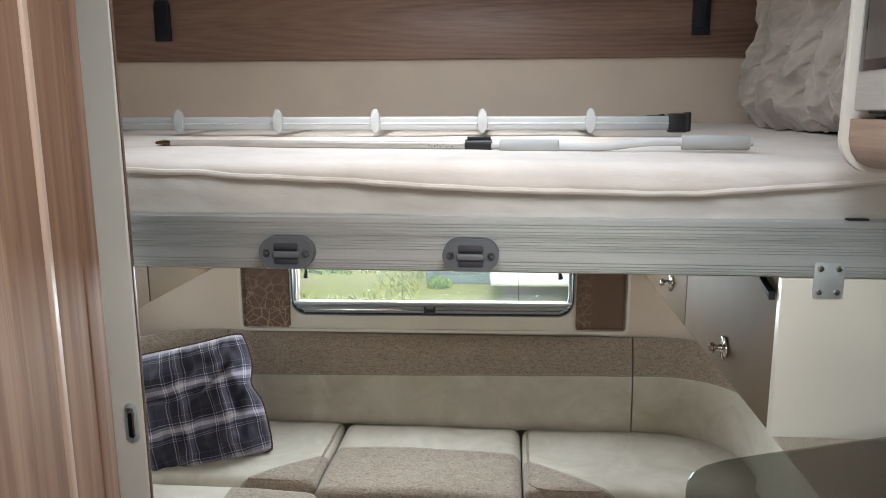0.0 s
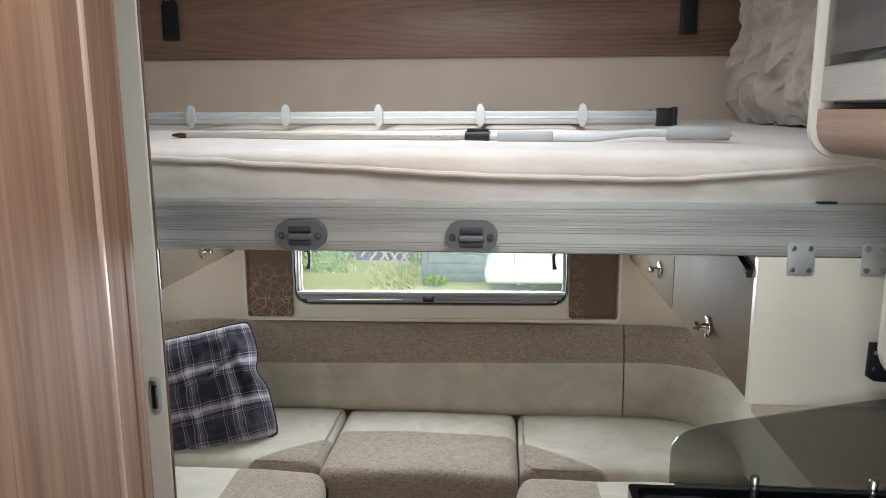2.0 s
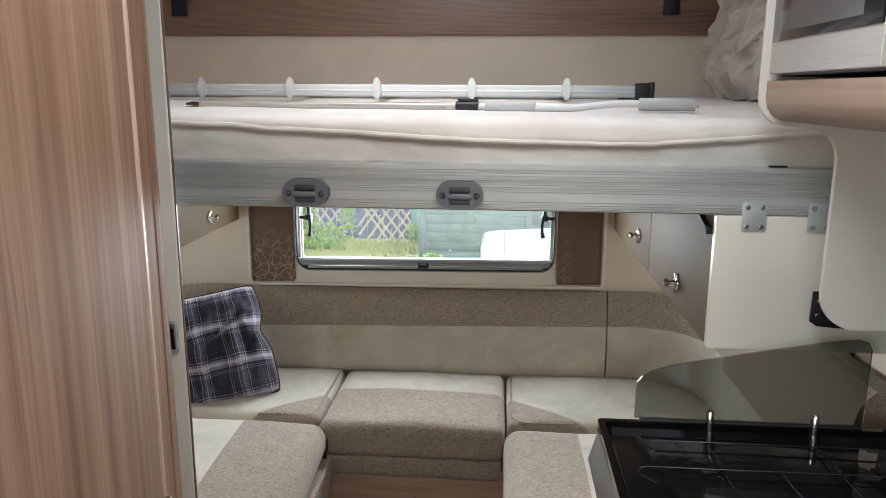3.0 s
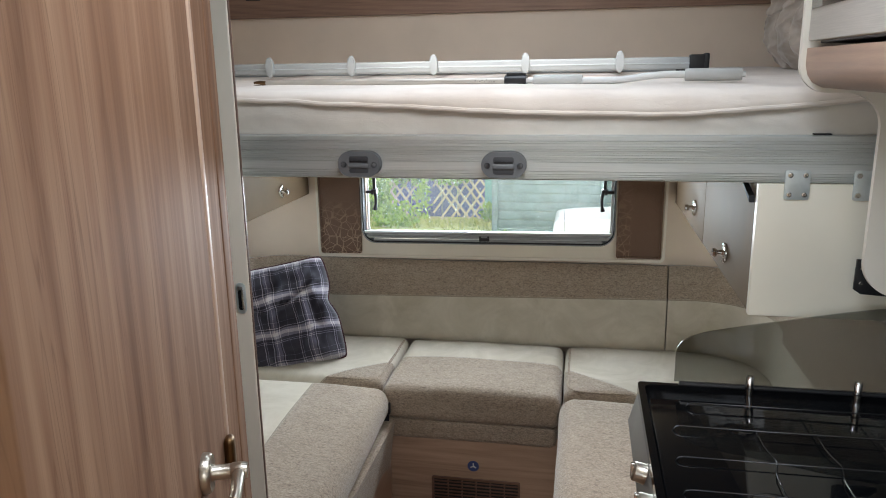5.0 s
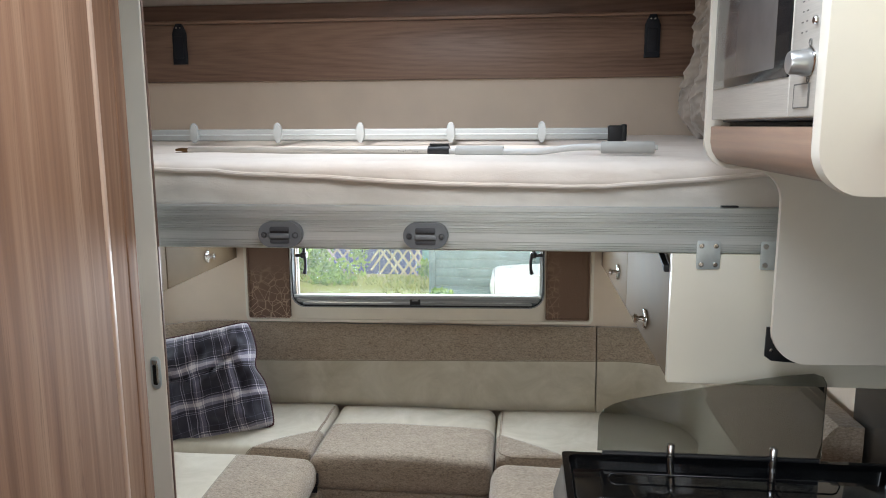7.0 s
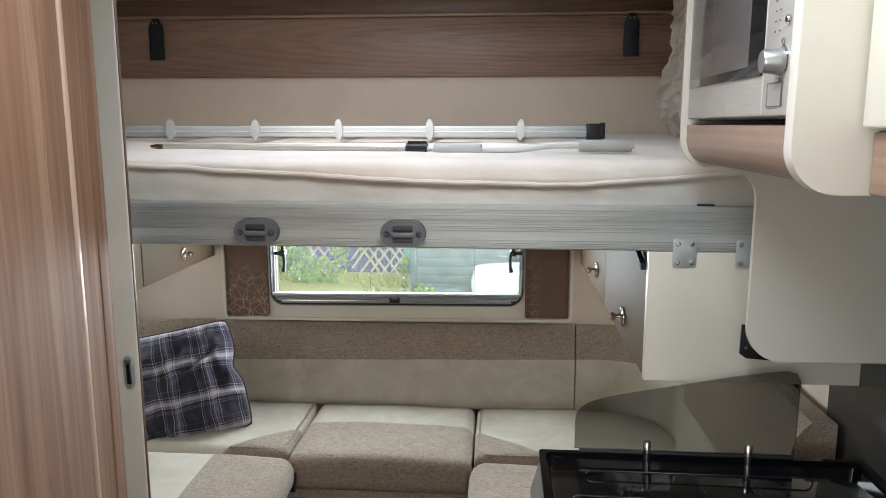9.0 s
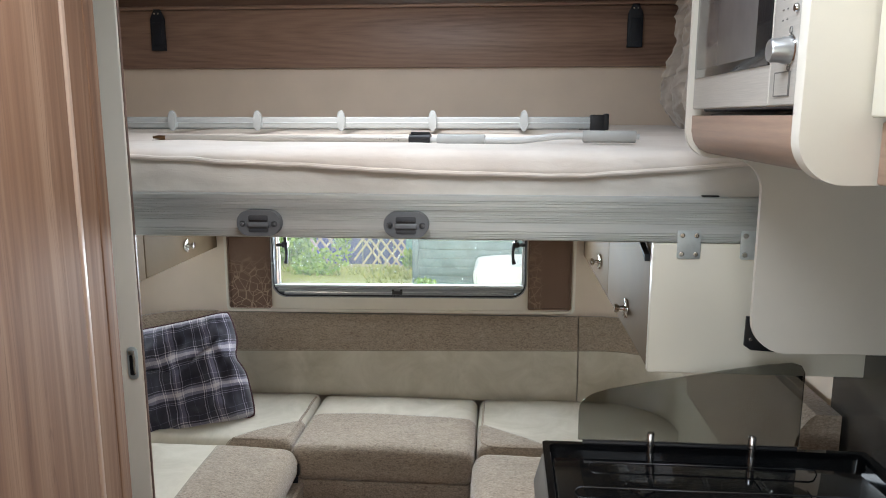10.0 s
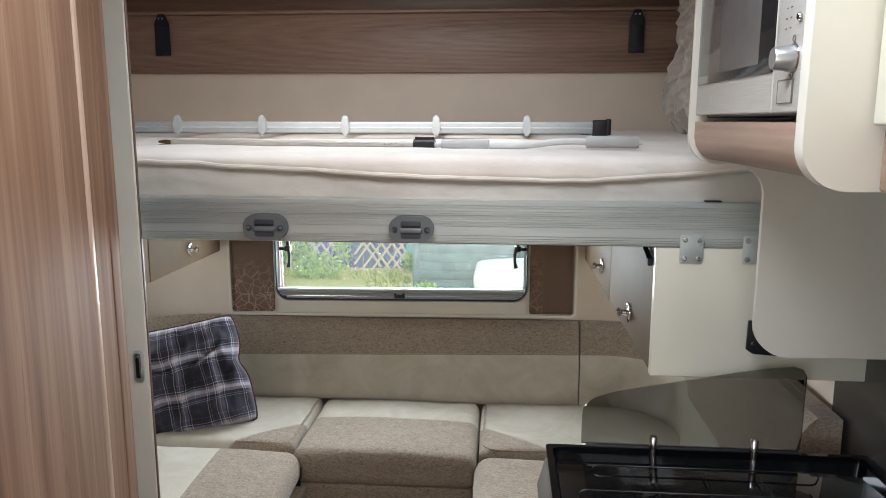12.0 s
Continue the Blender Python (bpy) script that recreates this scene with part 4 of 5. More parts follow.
def back_cushion(label, path, seed, z0=0.450, z1=0.770, thick=0.085, flip=1):
    """A back cushion: a soft upright profile swept along the wall."""
    t = thing("back_cushion", (path[len(path) // 2][0], path[len(path) // 2][1], z0), label, "back cushion", "lounge back cushions")
    prof = []
    h = z1 - z0
    for i in range(15):
        k = i / 14
        prof.append((flip * (thick * (0.92 - 0.42 * k) + 0.014 * math.sin(k * math.pi)) * (1 if 0 < i < 14 else 0.86), z0 + h * (k if 0 < i < 14 else (0.012 if i == 0 else 0.985)) ))
    prof = [(flip * 0.004, z0)] + prof + [(flip * thick * 0.35, z1 + 0.003), (flip * 0.004, z1)]
    pts = []
    for a, b in zip(path, path[1:]):
        n = max(1, int(math.hypot(b[0] - a[0], b[1] - a[1]) / 0.04))
        pts += [(a[0] + (b[0] - a[0]) * i / n, a[1] + (b[1] - a[1]) * i / n) for i in range(n)]
    pts.append(path[-1])
    bm = sweep(pts, prof)
    for v in bm.verts:
        v.co.z += wob(v.co, 5, 0.003, seed) + 0.008 * max(0.0, v.co.x + 0.3) * (v.co.z - z0) / h
        v.co.y += wob(v.co, 7, 0.004, seed + 2)
    part("cover", bm, BACK, t)
    return t


YW = 2.488
arc = lambda cx, cy, r, a0, a1, n=10: [(cx + r * math.cos(radians(a0 + (a1 - a0) * i / n)), cy + r * math.sin(radians(a0 + (a1 - a0) * i / n))) for i in range(n + 1)]
back_cushion("long back cushion, tweed top band over cream suede", [(0.6885, YW), (-0.7155, YW)], 1)
back_cushion("curved corner back cushion, tweed top band over cream suede", [(1.085, 2.02)] + arc(0.765, 2.168, 0.32, 0, 90, 18) + [(0.693, YW)], 2)
back_cushion("curved corner back cushion, tweed top band over cream suede", [(-0.72, YW)] + arc(-0.765, 2.168, 0.32, 90, 180, 18) + [(-1.085, 2.02)], 3)
back_cushion("side back cushion, tweed top band over cream suede", [(1.12, 1.24), (1.12, 2.012)], 4, z1=0.90, thick=0.16)
back_cushion("side back cushion, tweed top band over cream suede", [(-1.085, 2.012), (-1.085, 1.0)], 5)

# stitched edges where the corner cushions meet the benches, and the buckle in the gap


def seam(x_in, x_out, y_front, sign, t):
    """Piping round the free corner of a corner cushion's top."""
    r = 0.05
    pts = [(x_in, 2.40 - (2.40 - y_front - r) * i / 12) for i in range(13)]
    pts += [(x_in - sign * r * (1 - math.cos(radians(a))), y_front + r - r * math.sin(radians(a))) for a in range(10, 91, 10)]
    pts += [(x_in - sign * r + (x_out - x_in + sign * r) * i / 8, y_front) for i in range(1, 9)]
    part("welt", tube([(x, y, 0.4525 + wob((x, y, 0), 12, 0.003, 2)) for x, y in pts], 0.0046, 8), M["tweed"], t, "sewn tweed piping")


cushions = {(round(o.location.x, 2), round(o.location.y, 2)): o for o in scene.objects if o.name.startswith("seat_cushion") and o.type == "EMPTY"}
for (cx, cy), ob in cushions.items():
    if cy > 2.15 and cx < -0.3:
        seam(-0.313, -0.50, 2.008, 1, ob)
    elif cy > 2.15 and cx > 0.3:
        seam(0.341, 0.545, 2.016, -1, ob)
    elif cy > 2.15:
        for x in (-0.272, 0.300):
            part("welt", tube([(x + 0.004 * math.sin(i * 0.9), 2.42 - 0.44 * i / 14, 0.4435 - (0.02 * max(0, i - 12))) for i in range(15)], 0.0035, 8), M["tweed"], ob, "sewn piping")
bk = thing("strap_buckle", (-0.268, 1.955, 0.36), "small black plastic strap buckle between the seat cushions", "buckle")
part("body", rbox(-0.283, -0.252, 1.925, 1.945, 0.365, 0.405, 0.004, 3), M["black_pl"], bk)
part("strap", rbox(-0.277, -0.258, 1.936, 1.941, 0.336, 0.366, 0.001), M["strap"], bk)

# bench bases
base = thing("seating_bench", (0.014, 1.97, 0), "brown wood bench box with a heater grille under the rear seat", "bench")
part("board", rbox(-0.30, 0.33, 1.966, 1.984, 0.0, 0.300, 0.002), M["wood_bench"], base)
part("top", rbox(-1.08, 1.08, 1.986, 2.44, 0.30, 0.334, 0.002), M["wood_x"], base)
gr = part("grille", ring(rounded(-0.118, 0.190, 0.030, 0.128, 0.006), rounded(-0.110, 0.182, 0.038, 0.120, 0.004), 1.960, 1.967), M["wood_dark"], base, "slotted heater grille")
part("grille_back", rbox(-0.110, 0.182, 1.9635, 1.9655, 0.038, 0.120, 0.0005, 1), M["black_pl"], gr)
for i in range(6):
    part("slat", rbox(-0.111, 0.183, 1.959, 1.9632, 0.0475 + i * 0.0125, 0.0515 + i * 0.0125, 0.0008, 1), M["wood_dark"], gr)
for i in range(5):
    x = -0.062 + i * 0.049
    part("slat", rbox(x, x + 0.004, 1.9585, 1.9628, 0.037, 0.121, 0.0008, 1), M["wood_dark"], gr)
st = part("sticker", lathe(((0.0, 0.0), (0.020, 0.0), (0.020, 0.0008), (0, 0.0008)), (0.028, 1.9657, 0.176), (0, -1, 0), 28), M["blue"], base, "round blue sticker")
for k in range(3):
    a = radians(90 + 120 * k)
    part("emblem", tube([(0.028, 1.9645, 0.176), (0.028 + 0.011 * math.cos(a), 1.9645, 0.176 + 0.011 * math.sin(a))], 0.0022, 6), M["white_pl"], st)
for side, x, y0 in ((-1, -0.262, 0.95), (1, 0.335, 1.215)):
    b = thing("seating_bench", (x + side * 0.4, 1.5, 0), "brown wood bench box with a tweed valance under the side seat", "bench")
    xw = XR - 0.015 if side > 0 else XL + 0.015
    part("front", rbox(min(x, x + side * 0.018), max(x, x + side * 0.018), y0 + 0.01, 1.963, 0, 0.300, 0.002), M["wood_y"], b)
    part("top", rbox(min(x, xw), max(x, xw), y0 + 0.01, 1.983, 0.302, 0.334, 0.002), M["wood_y"], b)
    flap = [(x + side * 0.02, 0.336), (x - side * 0.012, 0.338), (x - side * 0.02, 0.33), (x + side * 0.006, 0.13), (x + side * 0.012, 0.125), (x + side * 0.016, 0.135)]
    bm = bmesh.new()
    rows = []
    for i in range(31):
        yy = y0 + 0.02 + (1.95 - y0 - 0.02) * i / 30
        w = 0.008 * math.sin(i * 0.9)
        rows.append([bm.verts.new((px + w * (0.34 - pz), yy, pz)) for px, pz in flap])
    for ra, rb in zip(rows, rows[1:]):
        for k in range(6):
            bm.faces.new((ra[k], ra[(k + 1) % 6], rb[(k + 1) % 6], rb[k]))
    bm.faces.new(rows[0]); bm.faces.new(rows[-1])
    part("flap", bm, M["tweed"], b, "hanging tweed valance")

# plaid scatter cushion leaning in the corner
def pillow():
    t = thing("scatter_cushion", (-0.74, 2.22, 0.47), "navy and white plaid scatter cushion with dark piping, in the corner", "scatter cushion")
    n, half, bm = 52, 0.202, bmesh.new()
    uv = bm.loops.layers.uv.new("UVMap")
    frame_m = Matrix.Translation((-0.712, 2.17, 0.613)) @ Euler((radians(66), radians(-9), radians(20))).to_matrix().to_4x4()

    def place(u, v, s):
        edge = (1 - u ** 4) * (1 - v ** 4)
        pinch = 1 - 0.10 * (1 - abs(u)) * 1.0 if abs(v) > 0.98 else 1
        x = half * u * (1 - 0.035 * (1 - v * v) * u * u - 0.05 * (u * v) ** 6)
        y = half * v * (1 - 0.035 * (1 - u * u) * v * v - 0.05 * (u * v) ** 6)
        x -= 0.023 * math.exp(-((v - 0.12) / 0.22) ** 2) * max(0, u) ** 3
        z = s * (0.082 * max(0, edge) ** 0.5)
        z += s * (0.032 * noise.noise(Vector((u * 2.4 + s, v * 2.4, 2))) + 0.016 * noise.noise(Vector((u * 6, v * 5 + s, 6)))) * min(1, edge * 3)
        crease = math.exp(-((v - 0.15 - 0.5 * u) / 0.06) ** 2) * math.exp(-((u - 0.35) / 0.4) ** 2)
        x -= 0.022 * max(0.0, v) * max(0.0, u)
        z -= s * (0.030 * crease + 0.020 * math.exp(-((v - 0.02 + 0.35 * u) / 0.05) ** 2) * math.exp(-((u + 0.55) / 0.3) ** 2) * min(1, edge * 3))
        return frame_m @ Vector((x, y, z))

    for s in (1, -1):
        g = [[bm.verts.new(place(2 * i / n - 1, 2 * j / n - 1, s)) for i in range(n + 1)] for j in range(n + 1)]
        for j in range(n):
            for i in range(n):
                f = bm.faces.new((g[j][i], g[j][i + 1], g[j + 1][i + 1], g[j + 1][i]))
                for lp, (a, b) in zip(f.loops, ((i, j), (i + 1, j), (i + 1, j + 1), (i, j + 1))):
                    lp[uv].uv = (a / n, b / n)
    bmesh.ops.remove_doubles(bm, verts=bm.verts, dist=1e-5)
    rim = [(2 * i / n - 1, -1) for i in range(n)] + [(1, 2 * i / n - 1) for i in range(n)] + [(1 - 2 * i / n, 1) for i in range(n)] + [(-1, 1 - 2 * i / n) for i in range(n)] + [(-1, -1)]
    path = [tuple(place(u, v, 1)) for u, v in rim]
    part("cover", bm, M["plaid"], t)
    part("piping", tube(path, 0.0042, 8), M["piping"], t, "dark burgundy piping")


pillow()


# ---- washroom corner: a wall set at an angle, with door, post and cream return ----
A, B = Vector((-0.347, 1.150)), Vector((0.045, 0.03))  # far and near end of the wall's face
WAY = (B - A).normalized()
OUT = Vector((-WAY.y, WAY.x))  # towards the aisle
if OUT.x < 0:
    OUT = -OUT


def slab(s0, s1, d0, d1, z0, z1, r=0.002, seg=2, inner=1):
    """A rounded slab on the angled wall: s runs from the far end towards the near one, d out into the aisle."""
    def f(p):
        q = A + WAY * p.x + OUT * p.y
        return Vector((q.x, q.y, p.z))
    return rbox(s0, s1, d0, d1, z0, z1, r, seg, inner, f)


SW = (Vector((-0.269, 0.927)) - A).dot(WAY)  # where the cream return meets the wooden post
SL = (Vector((-0.203, 0.719)) - A).dot(WAY) + 0.033  # where the post meets the door leaf
SE = (B - A).length
wc = thing("wall_washroom", (A.x - 0.2, 0.6, 0), "angled washroom wall, cream end return and brown wood post", "wall", kind="structure")
ret = part("return_panel", rbox(XL + 0.001, A.x, A.y, A.y + 0.012, 0, ZC - 0.002, 0.003, 3), M["cream"], wc, "cream laminate end panel")
part("edge_strip", rbox(A.x + 0.0002, A.x + 0.0022, A.y + 0.003, A.y + 0.010, 0, ZC - 0.002, 0.0008), M["wood_dark"], ret, "dark edging strip")
post = part("post", slab(SW, SL - 0.0105, -0.032, 0.003, 0, ZC - 0.002, 0.009, 5), M["wood_z"], wc, "brown wood-grain door post")
part("groove", slab(SW + 0.048, SW + 0.053, 0.001, 0.0038, 0, ZC - 0.003, 0.0008), M["wood_dark"], post, "dark groove")
part("door_stop", slab(SW + 0.054, SW + 0.10, 0.0, 0.0052, 0, ZC - 0.003, 0.002), M["wood_z"], post)
bm = bmesh.new()
prism([(B.x - 0.03, B.y - 0.03), (XL, B.y - 0.03), (XL, B.y - 0.055), (B.x - 0.03, B.y - 0.055)], "z", 0, ZC - 0.002, bm=bm)
part("front_wall", bm, M["cream"], wc, smooth=False)
# catch in the cream return
latch = thing("door_catch", (A.x - 0.020, A.y, 0.985), "chrome door catch plate let into the cream panel", "latch")
part("plate", prism(rounded(A.x - 0.0300, A.x - 0.0080, 0.983, 1.054, 0.0100), "y", A.y - 0.0035, A.y - 0.0003, 0.0012), M["zinc"], latch)
part("slot", prism(rounded(A.x - 0.0252, A.x - 0.0150, 0.992, 1.036, 0.0030), "y", A.y - 0.0042, A.y - 0.0033), M["black_pl"], latch)
part("bolt", rbox(A.x - 0.0160, A.x - 0.0115, A.y - 0.0090, A.y - 0.003, 0.996, 1.040, 0.0018, 2), M["chrome"], latch, "chrome roller bolt")
part("keeper", rbox(A.x - 0.0252, A.x - 0.0130, A.y - 0.0075, A.y - 0.003, 1.037, 1.047, 0.002, 2), M["chrome"], latch)

door = thing("door_1", (0, 0.35, 0), "brown wood-grain washroom door with a brushed nickel lever", "door", kind="structure")
part("leaf", slab(SL + 0.0095, SE, -0.026, 0.006, 0.01, 1.93, 0.004, 3), M["wood_z"], door)
part("edge_strip", slab(SL - 0.010, SL + 0.009, -0.026, 0.009, 0.01, 1.93, 0.004, 4), M["wood_edge"], door, "pale wood edging")
q = A + WAY * (SL + 0.205)
hp = Vector((q.x, q.y, 0.990)) + Vector((OUT.x, OUT.y, 0)) * 0.006
o3, w3 = Vector((OUT.x, OUT.y, 0)), Vector((WAY.x, WAY.y, 0))
h = part("lever_handle", lathe(((0, 0), (0.027, 0), (0.027, 0.008), (0.024, 0.012), (0.012, 0.011), (0.010, 0.014), (0.010, 0.040), (0, 0.041)), hp, o3, 28), M["nickel"], door, "brushed nickel lever handle")
tip = hp + o3 * 0.047
part("lever", tube([tip - w3 * 0.008, tip + w3 * 0.02, tip + w3 * 0.06 + o3 * 0.002, tip + w3 * 0.10 + Vector((0, 0, -0.004)), tip + w3 * 0.118 - o3 * 0.004 + Vector((0, 0, -0.006))], [0.0085, 0.0085, 0.0075, 0.007, 0.005], 14), M["nickel"], h)
part("spindle_cap", lathe(((0, 0.058), (0.010, 0.057), (0.0115, 0.05), (0.0115, 0.038), (0.009, 0.034)), hp, o3, 20), M["nickel"], h)
kp = hp - w3 * 0.0 + Vector((0, 0, -0.062))
part("keyhole_rose", lathe(((0, 0.007), (0.014, 0.006), (0.017, 0.003), (0.017, 0)), kp, o3, 22), M["nickel"], door)
part("strike_plate", slab(SL + 0.016, SL + 0.042, 0.006, 0.022, 0.884, 0.952, 0.008, 3), M["brass"], door, "worn brass edge catch")

# ---- kitchen on the other side ----
YE = 1.092  # face of the end panel between kitchen and lounge


def end_panel_outline():
    pts = [(XR - 0.002, ZC - 0.002), (0.729, ZC - 0.002), (0.729, 1.505)]
    pts += [(0.779 + 0.050 * math.cos(radians(a)), 1.505 + 0.050 * math.sin(radians(a))) for a in range(184, 271, 4)]
    pts += [(0.808 + 0.060 * math.cos(radians(a)), 1.395 + 0.060 * math.sin(radians(a))) for a in range(90, -1, -5)]
    pts += [(0.868, 1.16)]
    pts += [(0.933 + 0.065 * math.cos(radians(a)), 1.158 + 0.065 * math.sin(radians(a))) for a in range(180, 271, 5)]
    return pts + [(XR - 0.002, 1.093)]


ku = thing("kitchen_wall_cabinet", (0.9, 0.85, 1.455), "cream kitchen wall cabinet with a wood fascia, housing the microwave", "wall cabinet")
part("end_panel", prism(list(reversed(end_panel_outline())), "y", YE, YE + 0.012, 0.003), M["cream"], ku, "cream shaped end panel with rounded corners")
near = [(XR - 0.002, ZC - 0.002), (0.7255, ZC - 0.002), (0.7255, 1.506)] + [(0.7775 + 0.052 * math.cos(radians(a)), 1.506 + 0.052 * math.sin(radians(a))) for a in range(190, 271, 8)] + [(XR - 0.002, 1.454)]
part("end_panel", prism(list(reversed(near)), "y", 0.564, 0.588, 0.003), M["cream"], ku, "cream end panel with a rounded corner")
fas = [(0.738, 1.530), (0.738, 1.502), (0.742, 1.486), (0.752, 1.472), (0.768, 1.464), (0.80, 1.462), (XR - 0.004, 1.462), (XR - 0.004, 1.476), (0.80, 1.476), (0.762, 1.53)]
part("fascia", prism(fas, "y", 0.589, YE - 0.001), M["wood_y"], ku, "curved wood-grain fascia")
part("shelf", rbox(0.77, XR - 0.004, 0.589, YE - 0.001, 1.516, 1.532, 0.001), M["black_pl"], ku)
part("back_panel", rbox(XR - 0.012, XR - 0.003, 0.589, YE - 0.001, 1.533, ZC - 0.003, 0.001), M["cream"], ku)
ku2 = thing("kitchen_wall_cabinet", (0.95, 0.2, 1.5), "cream kitchen wall cabinet door over a wood fascia", "wall cabinet")
part("door", rbox(0.795, 0.814, -0.30, 0.560, 1.527, ZC - 0.004, 0.004, 3), M["cream_door"], ku2, "cream cabinet door")
part("body", rbox(0.822, XR - 0.002, -0.30, 0.560, 1.47, ZC - 0.004, 0.002), M["cream"], ku2)
part("fascia", rbox(0.808, 0.821, -0.30, 0.560, 1.455, 1.524, 0.004, 3), M["wood_y"], ku2, "wood-grain fascia")

mw = thing("microwave", (0.9, 0.845, 1.538), "built-in stainless steel microwave with a dark glass door", "microwave")
XM = 0.734
part("body", rbox(XM + 0.02, XR - 0.02, 0.602, YE - 0.012, 1.537, 1.83, 0.003), M["black_pl"], mw)
dr = part("door", rbox(XM, XM + 0.019, 0.7005, YE - 0.016, 1.541, 1.83, 0.003, 3), M["steel"], mw, "brushed steel door")
gl = part("glass", rbox(XM - 0.0022, XM + 0.001, 0.7015, YE - 0.026, 1.592, 1.80, 0.0008, 1), M["mw_glass"], dr, "dark glass window")
part("screen", rbox(XM - 0.0026, XM - 0.0021, 0.752, YE - 0.040, 1.606, 1.795, 0.0002, 1), M["mw_mesh"], gl, "grey perforated screen")
cp = part("control_panel", rbox(XM + 0.0005, XM + 0.019, 0.6015, 0.699, 1.541, 1.83, 0.003, 3), M["steel"], mw, "brushed steel control panel")
kn = part("dial", lathe(((0, 0.024), (0.0120, 0.0237), (0.0136, 0.0215), (0.0142, 0.011), (0.0158, 0.008), (0.0158, 0.0)), (XM, 0.636, 1.604), (-1, 0, 0), 32), M["dial"], cp, "round silver dial")
part("dial_ring", lathe(((0.0158, 0.0), (0.0172, 0.0012), (0.0186, 0.0)), (XM, 0.636, 1.604), (-1, 0, 0), 32), M["chrome"], kn)
for z in (1.585, 1.627):
    part("dial_mark", lathe(((0.003, 0.0), (0.004, 0.001), (0.0048, 0.0)), (XM, 0.636, z), (-1, 0, 0), 14), M["text"], cp)
bt = part("door_button", rbox(XM - 0.0012, XM + 0.002, 0.630, 0.676, 1.553, 1.580, 0.001), M["steel"], cp, "square door button")
rimb = ring(rounded(0.629, 0.677, 1.552, 1.581, 0.001, 2), rounded(0.6305, 0.6755, 1.5535, 1.5795, 0.001, 2), 0.0, 0.0025)
for v in rimb.verts:
    v.co = Vector((XM - 0.0014 + v.co.y, v.co.x, v.co.z))
part("button_rim", rimb, M["text"], bt)
for z in (1.650, 1.682, 1.714, 1.746):
    part("push_button", lathe(((0, 0.004), (0.004, 0.0036), (0.0052, 0.002), (0.0055, 0)), (XM, 0.622, z), (-1, 0, 0), 16), M["chrome"], cp, "chrome push button")
rng = random.Random(3)
for i in range(9):
    for yy in (0.650, 0.664):
        z = 1.640 + i * 0.012
        part("print_mark", rbox(XM - 0.0004, XM + 0.0008, yy, yy + rng.uniform(0.003, 0.006), z, z + 0.0016, 0.0001, 1), M["text"], cp)

# black bracket behind the lower end panel
br = thing("bracket", (0.9, 1.14, 1.09), "black steel corner bracket with two screws", "bracket")
part("plate", prism([(0.874, 1.150), (0.873, 1.092), (0.886, 1.083), (0.965, 1.078), (0.968, 1.092), (0.93, 1.15)], "y", 1.140, 1.146, 0.001), M["black_pl"], br)
for z in (1.104, 1.132):
    part("screw", lathe(((0, 0.0016), (0.003, 0.0015), (0.004, 0)), (0.885, 1.140, z), (0, -1, 0), 10), M["screw"], br)

# cooker, with hob, wire supports, dials and a smoked glass lid standing up
HZ = 0.883
ck = thing("cooker", (0.76, 0.85, 0), "black gas cooker with chrome dials and a raised smoked glass lid", "cooker")
part("carcass", rbox(0.514, 1.117, 0.602, 1.118, 0.08, 0.845, 0.003), M["black_pl"], ck)
part("hob_plate", rbox(0.505, 1.112, 0.595, 1.128, 0.846, HZ - 0.011, 0.006, 3), M["hob"], ck, "glossy black hob plate")
rim = ring(rounded(0.490, 1.118, 0.592, 1.138, 0.010), rounded(0.503, 1.104, 0.605, 1.126, 0.016), 0, 1)
for v in rim.verts:
    y, z = v.co.z, v.co.y
    v.co = Vector((v.co.x, y, HZ - 0.012 + 0.012 * (1 - z) if z < 0.5 else HZ - 0.026))
part("rim", rim, M["hob"], ck, "raised black rim")
fp = part("control_front", prism([(0.513, 0.868), (0.494, 0.868), (0.490, 0.862), (0.474, 0.803), (0.478, 0.798), (0.513, 0.798)], "y", 0.605, 1.125, 0.003), M["steel_dark"], ck, "sloping dark silver control strip")
part("oven_door", rbox(0.498, 0.512, 0.61, 1.11, 0.25, 0.793, 0.006, 3), M["black_pl"], ck, "black oven door")
for y in (0.660, 0.752, 0.845):
    d = part("dial", lathe(((0, 0.026), (0.0135, 0.0255), (0.016, 0.023), (0.017, 0.006), (0.0195, 0.003), (0.0195, -0.006)), (0.489, y, 0.842), (-1, 0, 0.27), 24), M["nickel"], fp, "chrome-edged dial")
    part("dial_grip", rbox(0.4610, 0.470, y - 0.003, y + 0.003, 0.834, 0.863, 0.0015), M["chrome"], d)
for cx, cy, r in ((0.66, 0.98, 0.032), (0.92, 0.98, 0.04), (0.66, 0.73, 0.045), (0.92, 0.73, 0.032)):
    part("burner", lathe(((0, 0.0035), (r * 0.7, 0.0035), (r * 0.8, 0.0028), (r * 0.85, 0.0)), (cx, cy, HZ - 0.0115), (0, 0, 1), 28), M["hob"], ck, "gas burner")
bm = bmesh.new()
z = HZ - 0.002
for y, x0, x1 in ((1.055, 0.578, 0.990), (0.955, 0.544, 1.02), (0.845, 0.536, 1.02), (0.745, 0.536, 1.02), (0.650, 0.570, 0.990)):
    tube([(x0 - 0.004, y, z - 0.009), (x0, y, z - 0.002), (x0 + 0.008, y, z), (x1 - 0.008, y, z), (x1, y, z - 0.002), (x1 + 0.004, y, z - 0.009)], 0.0013, 8, bm)
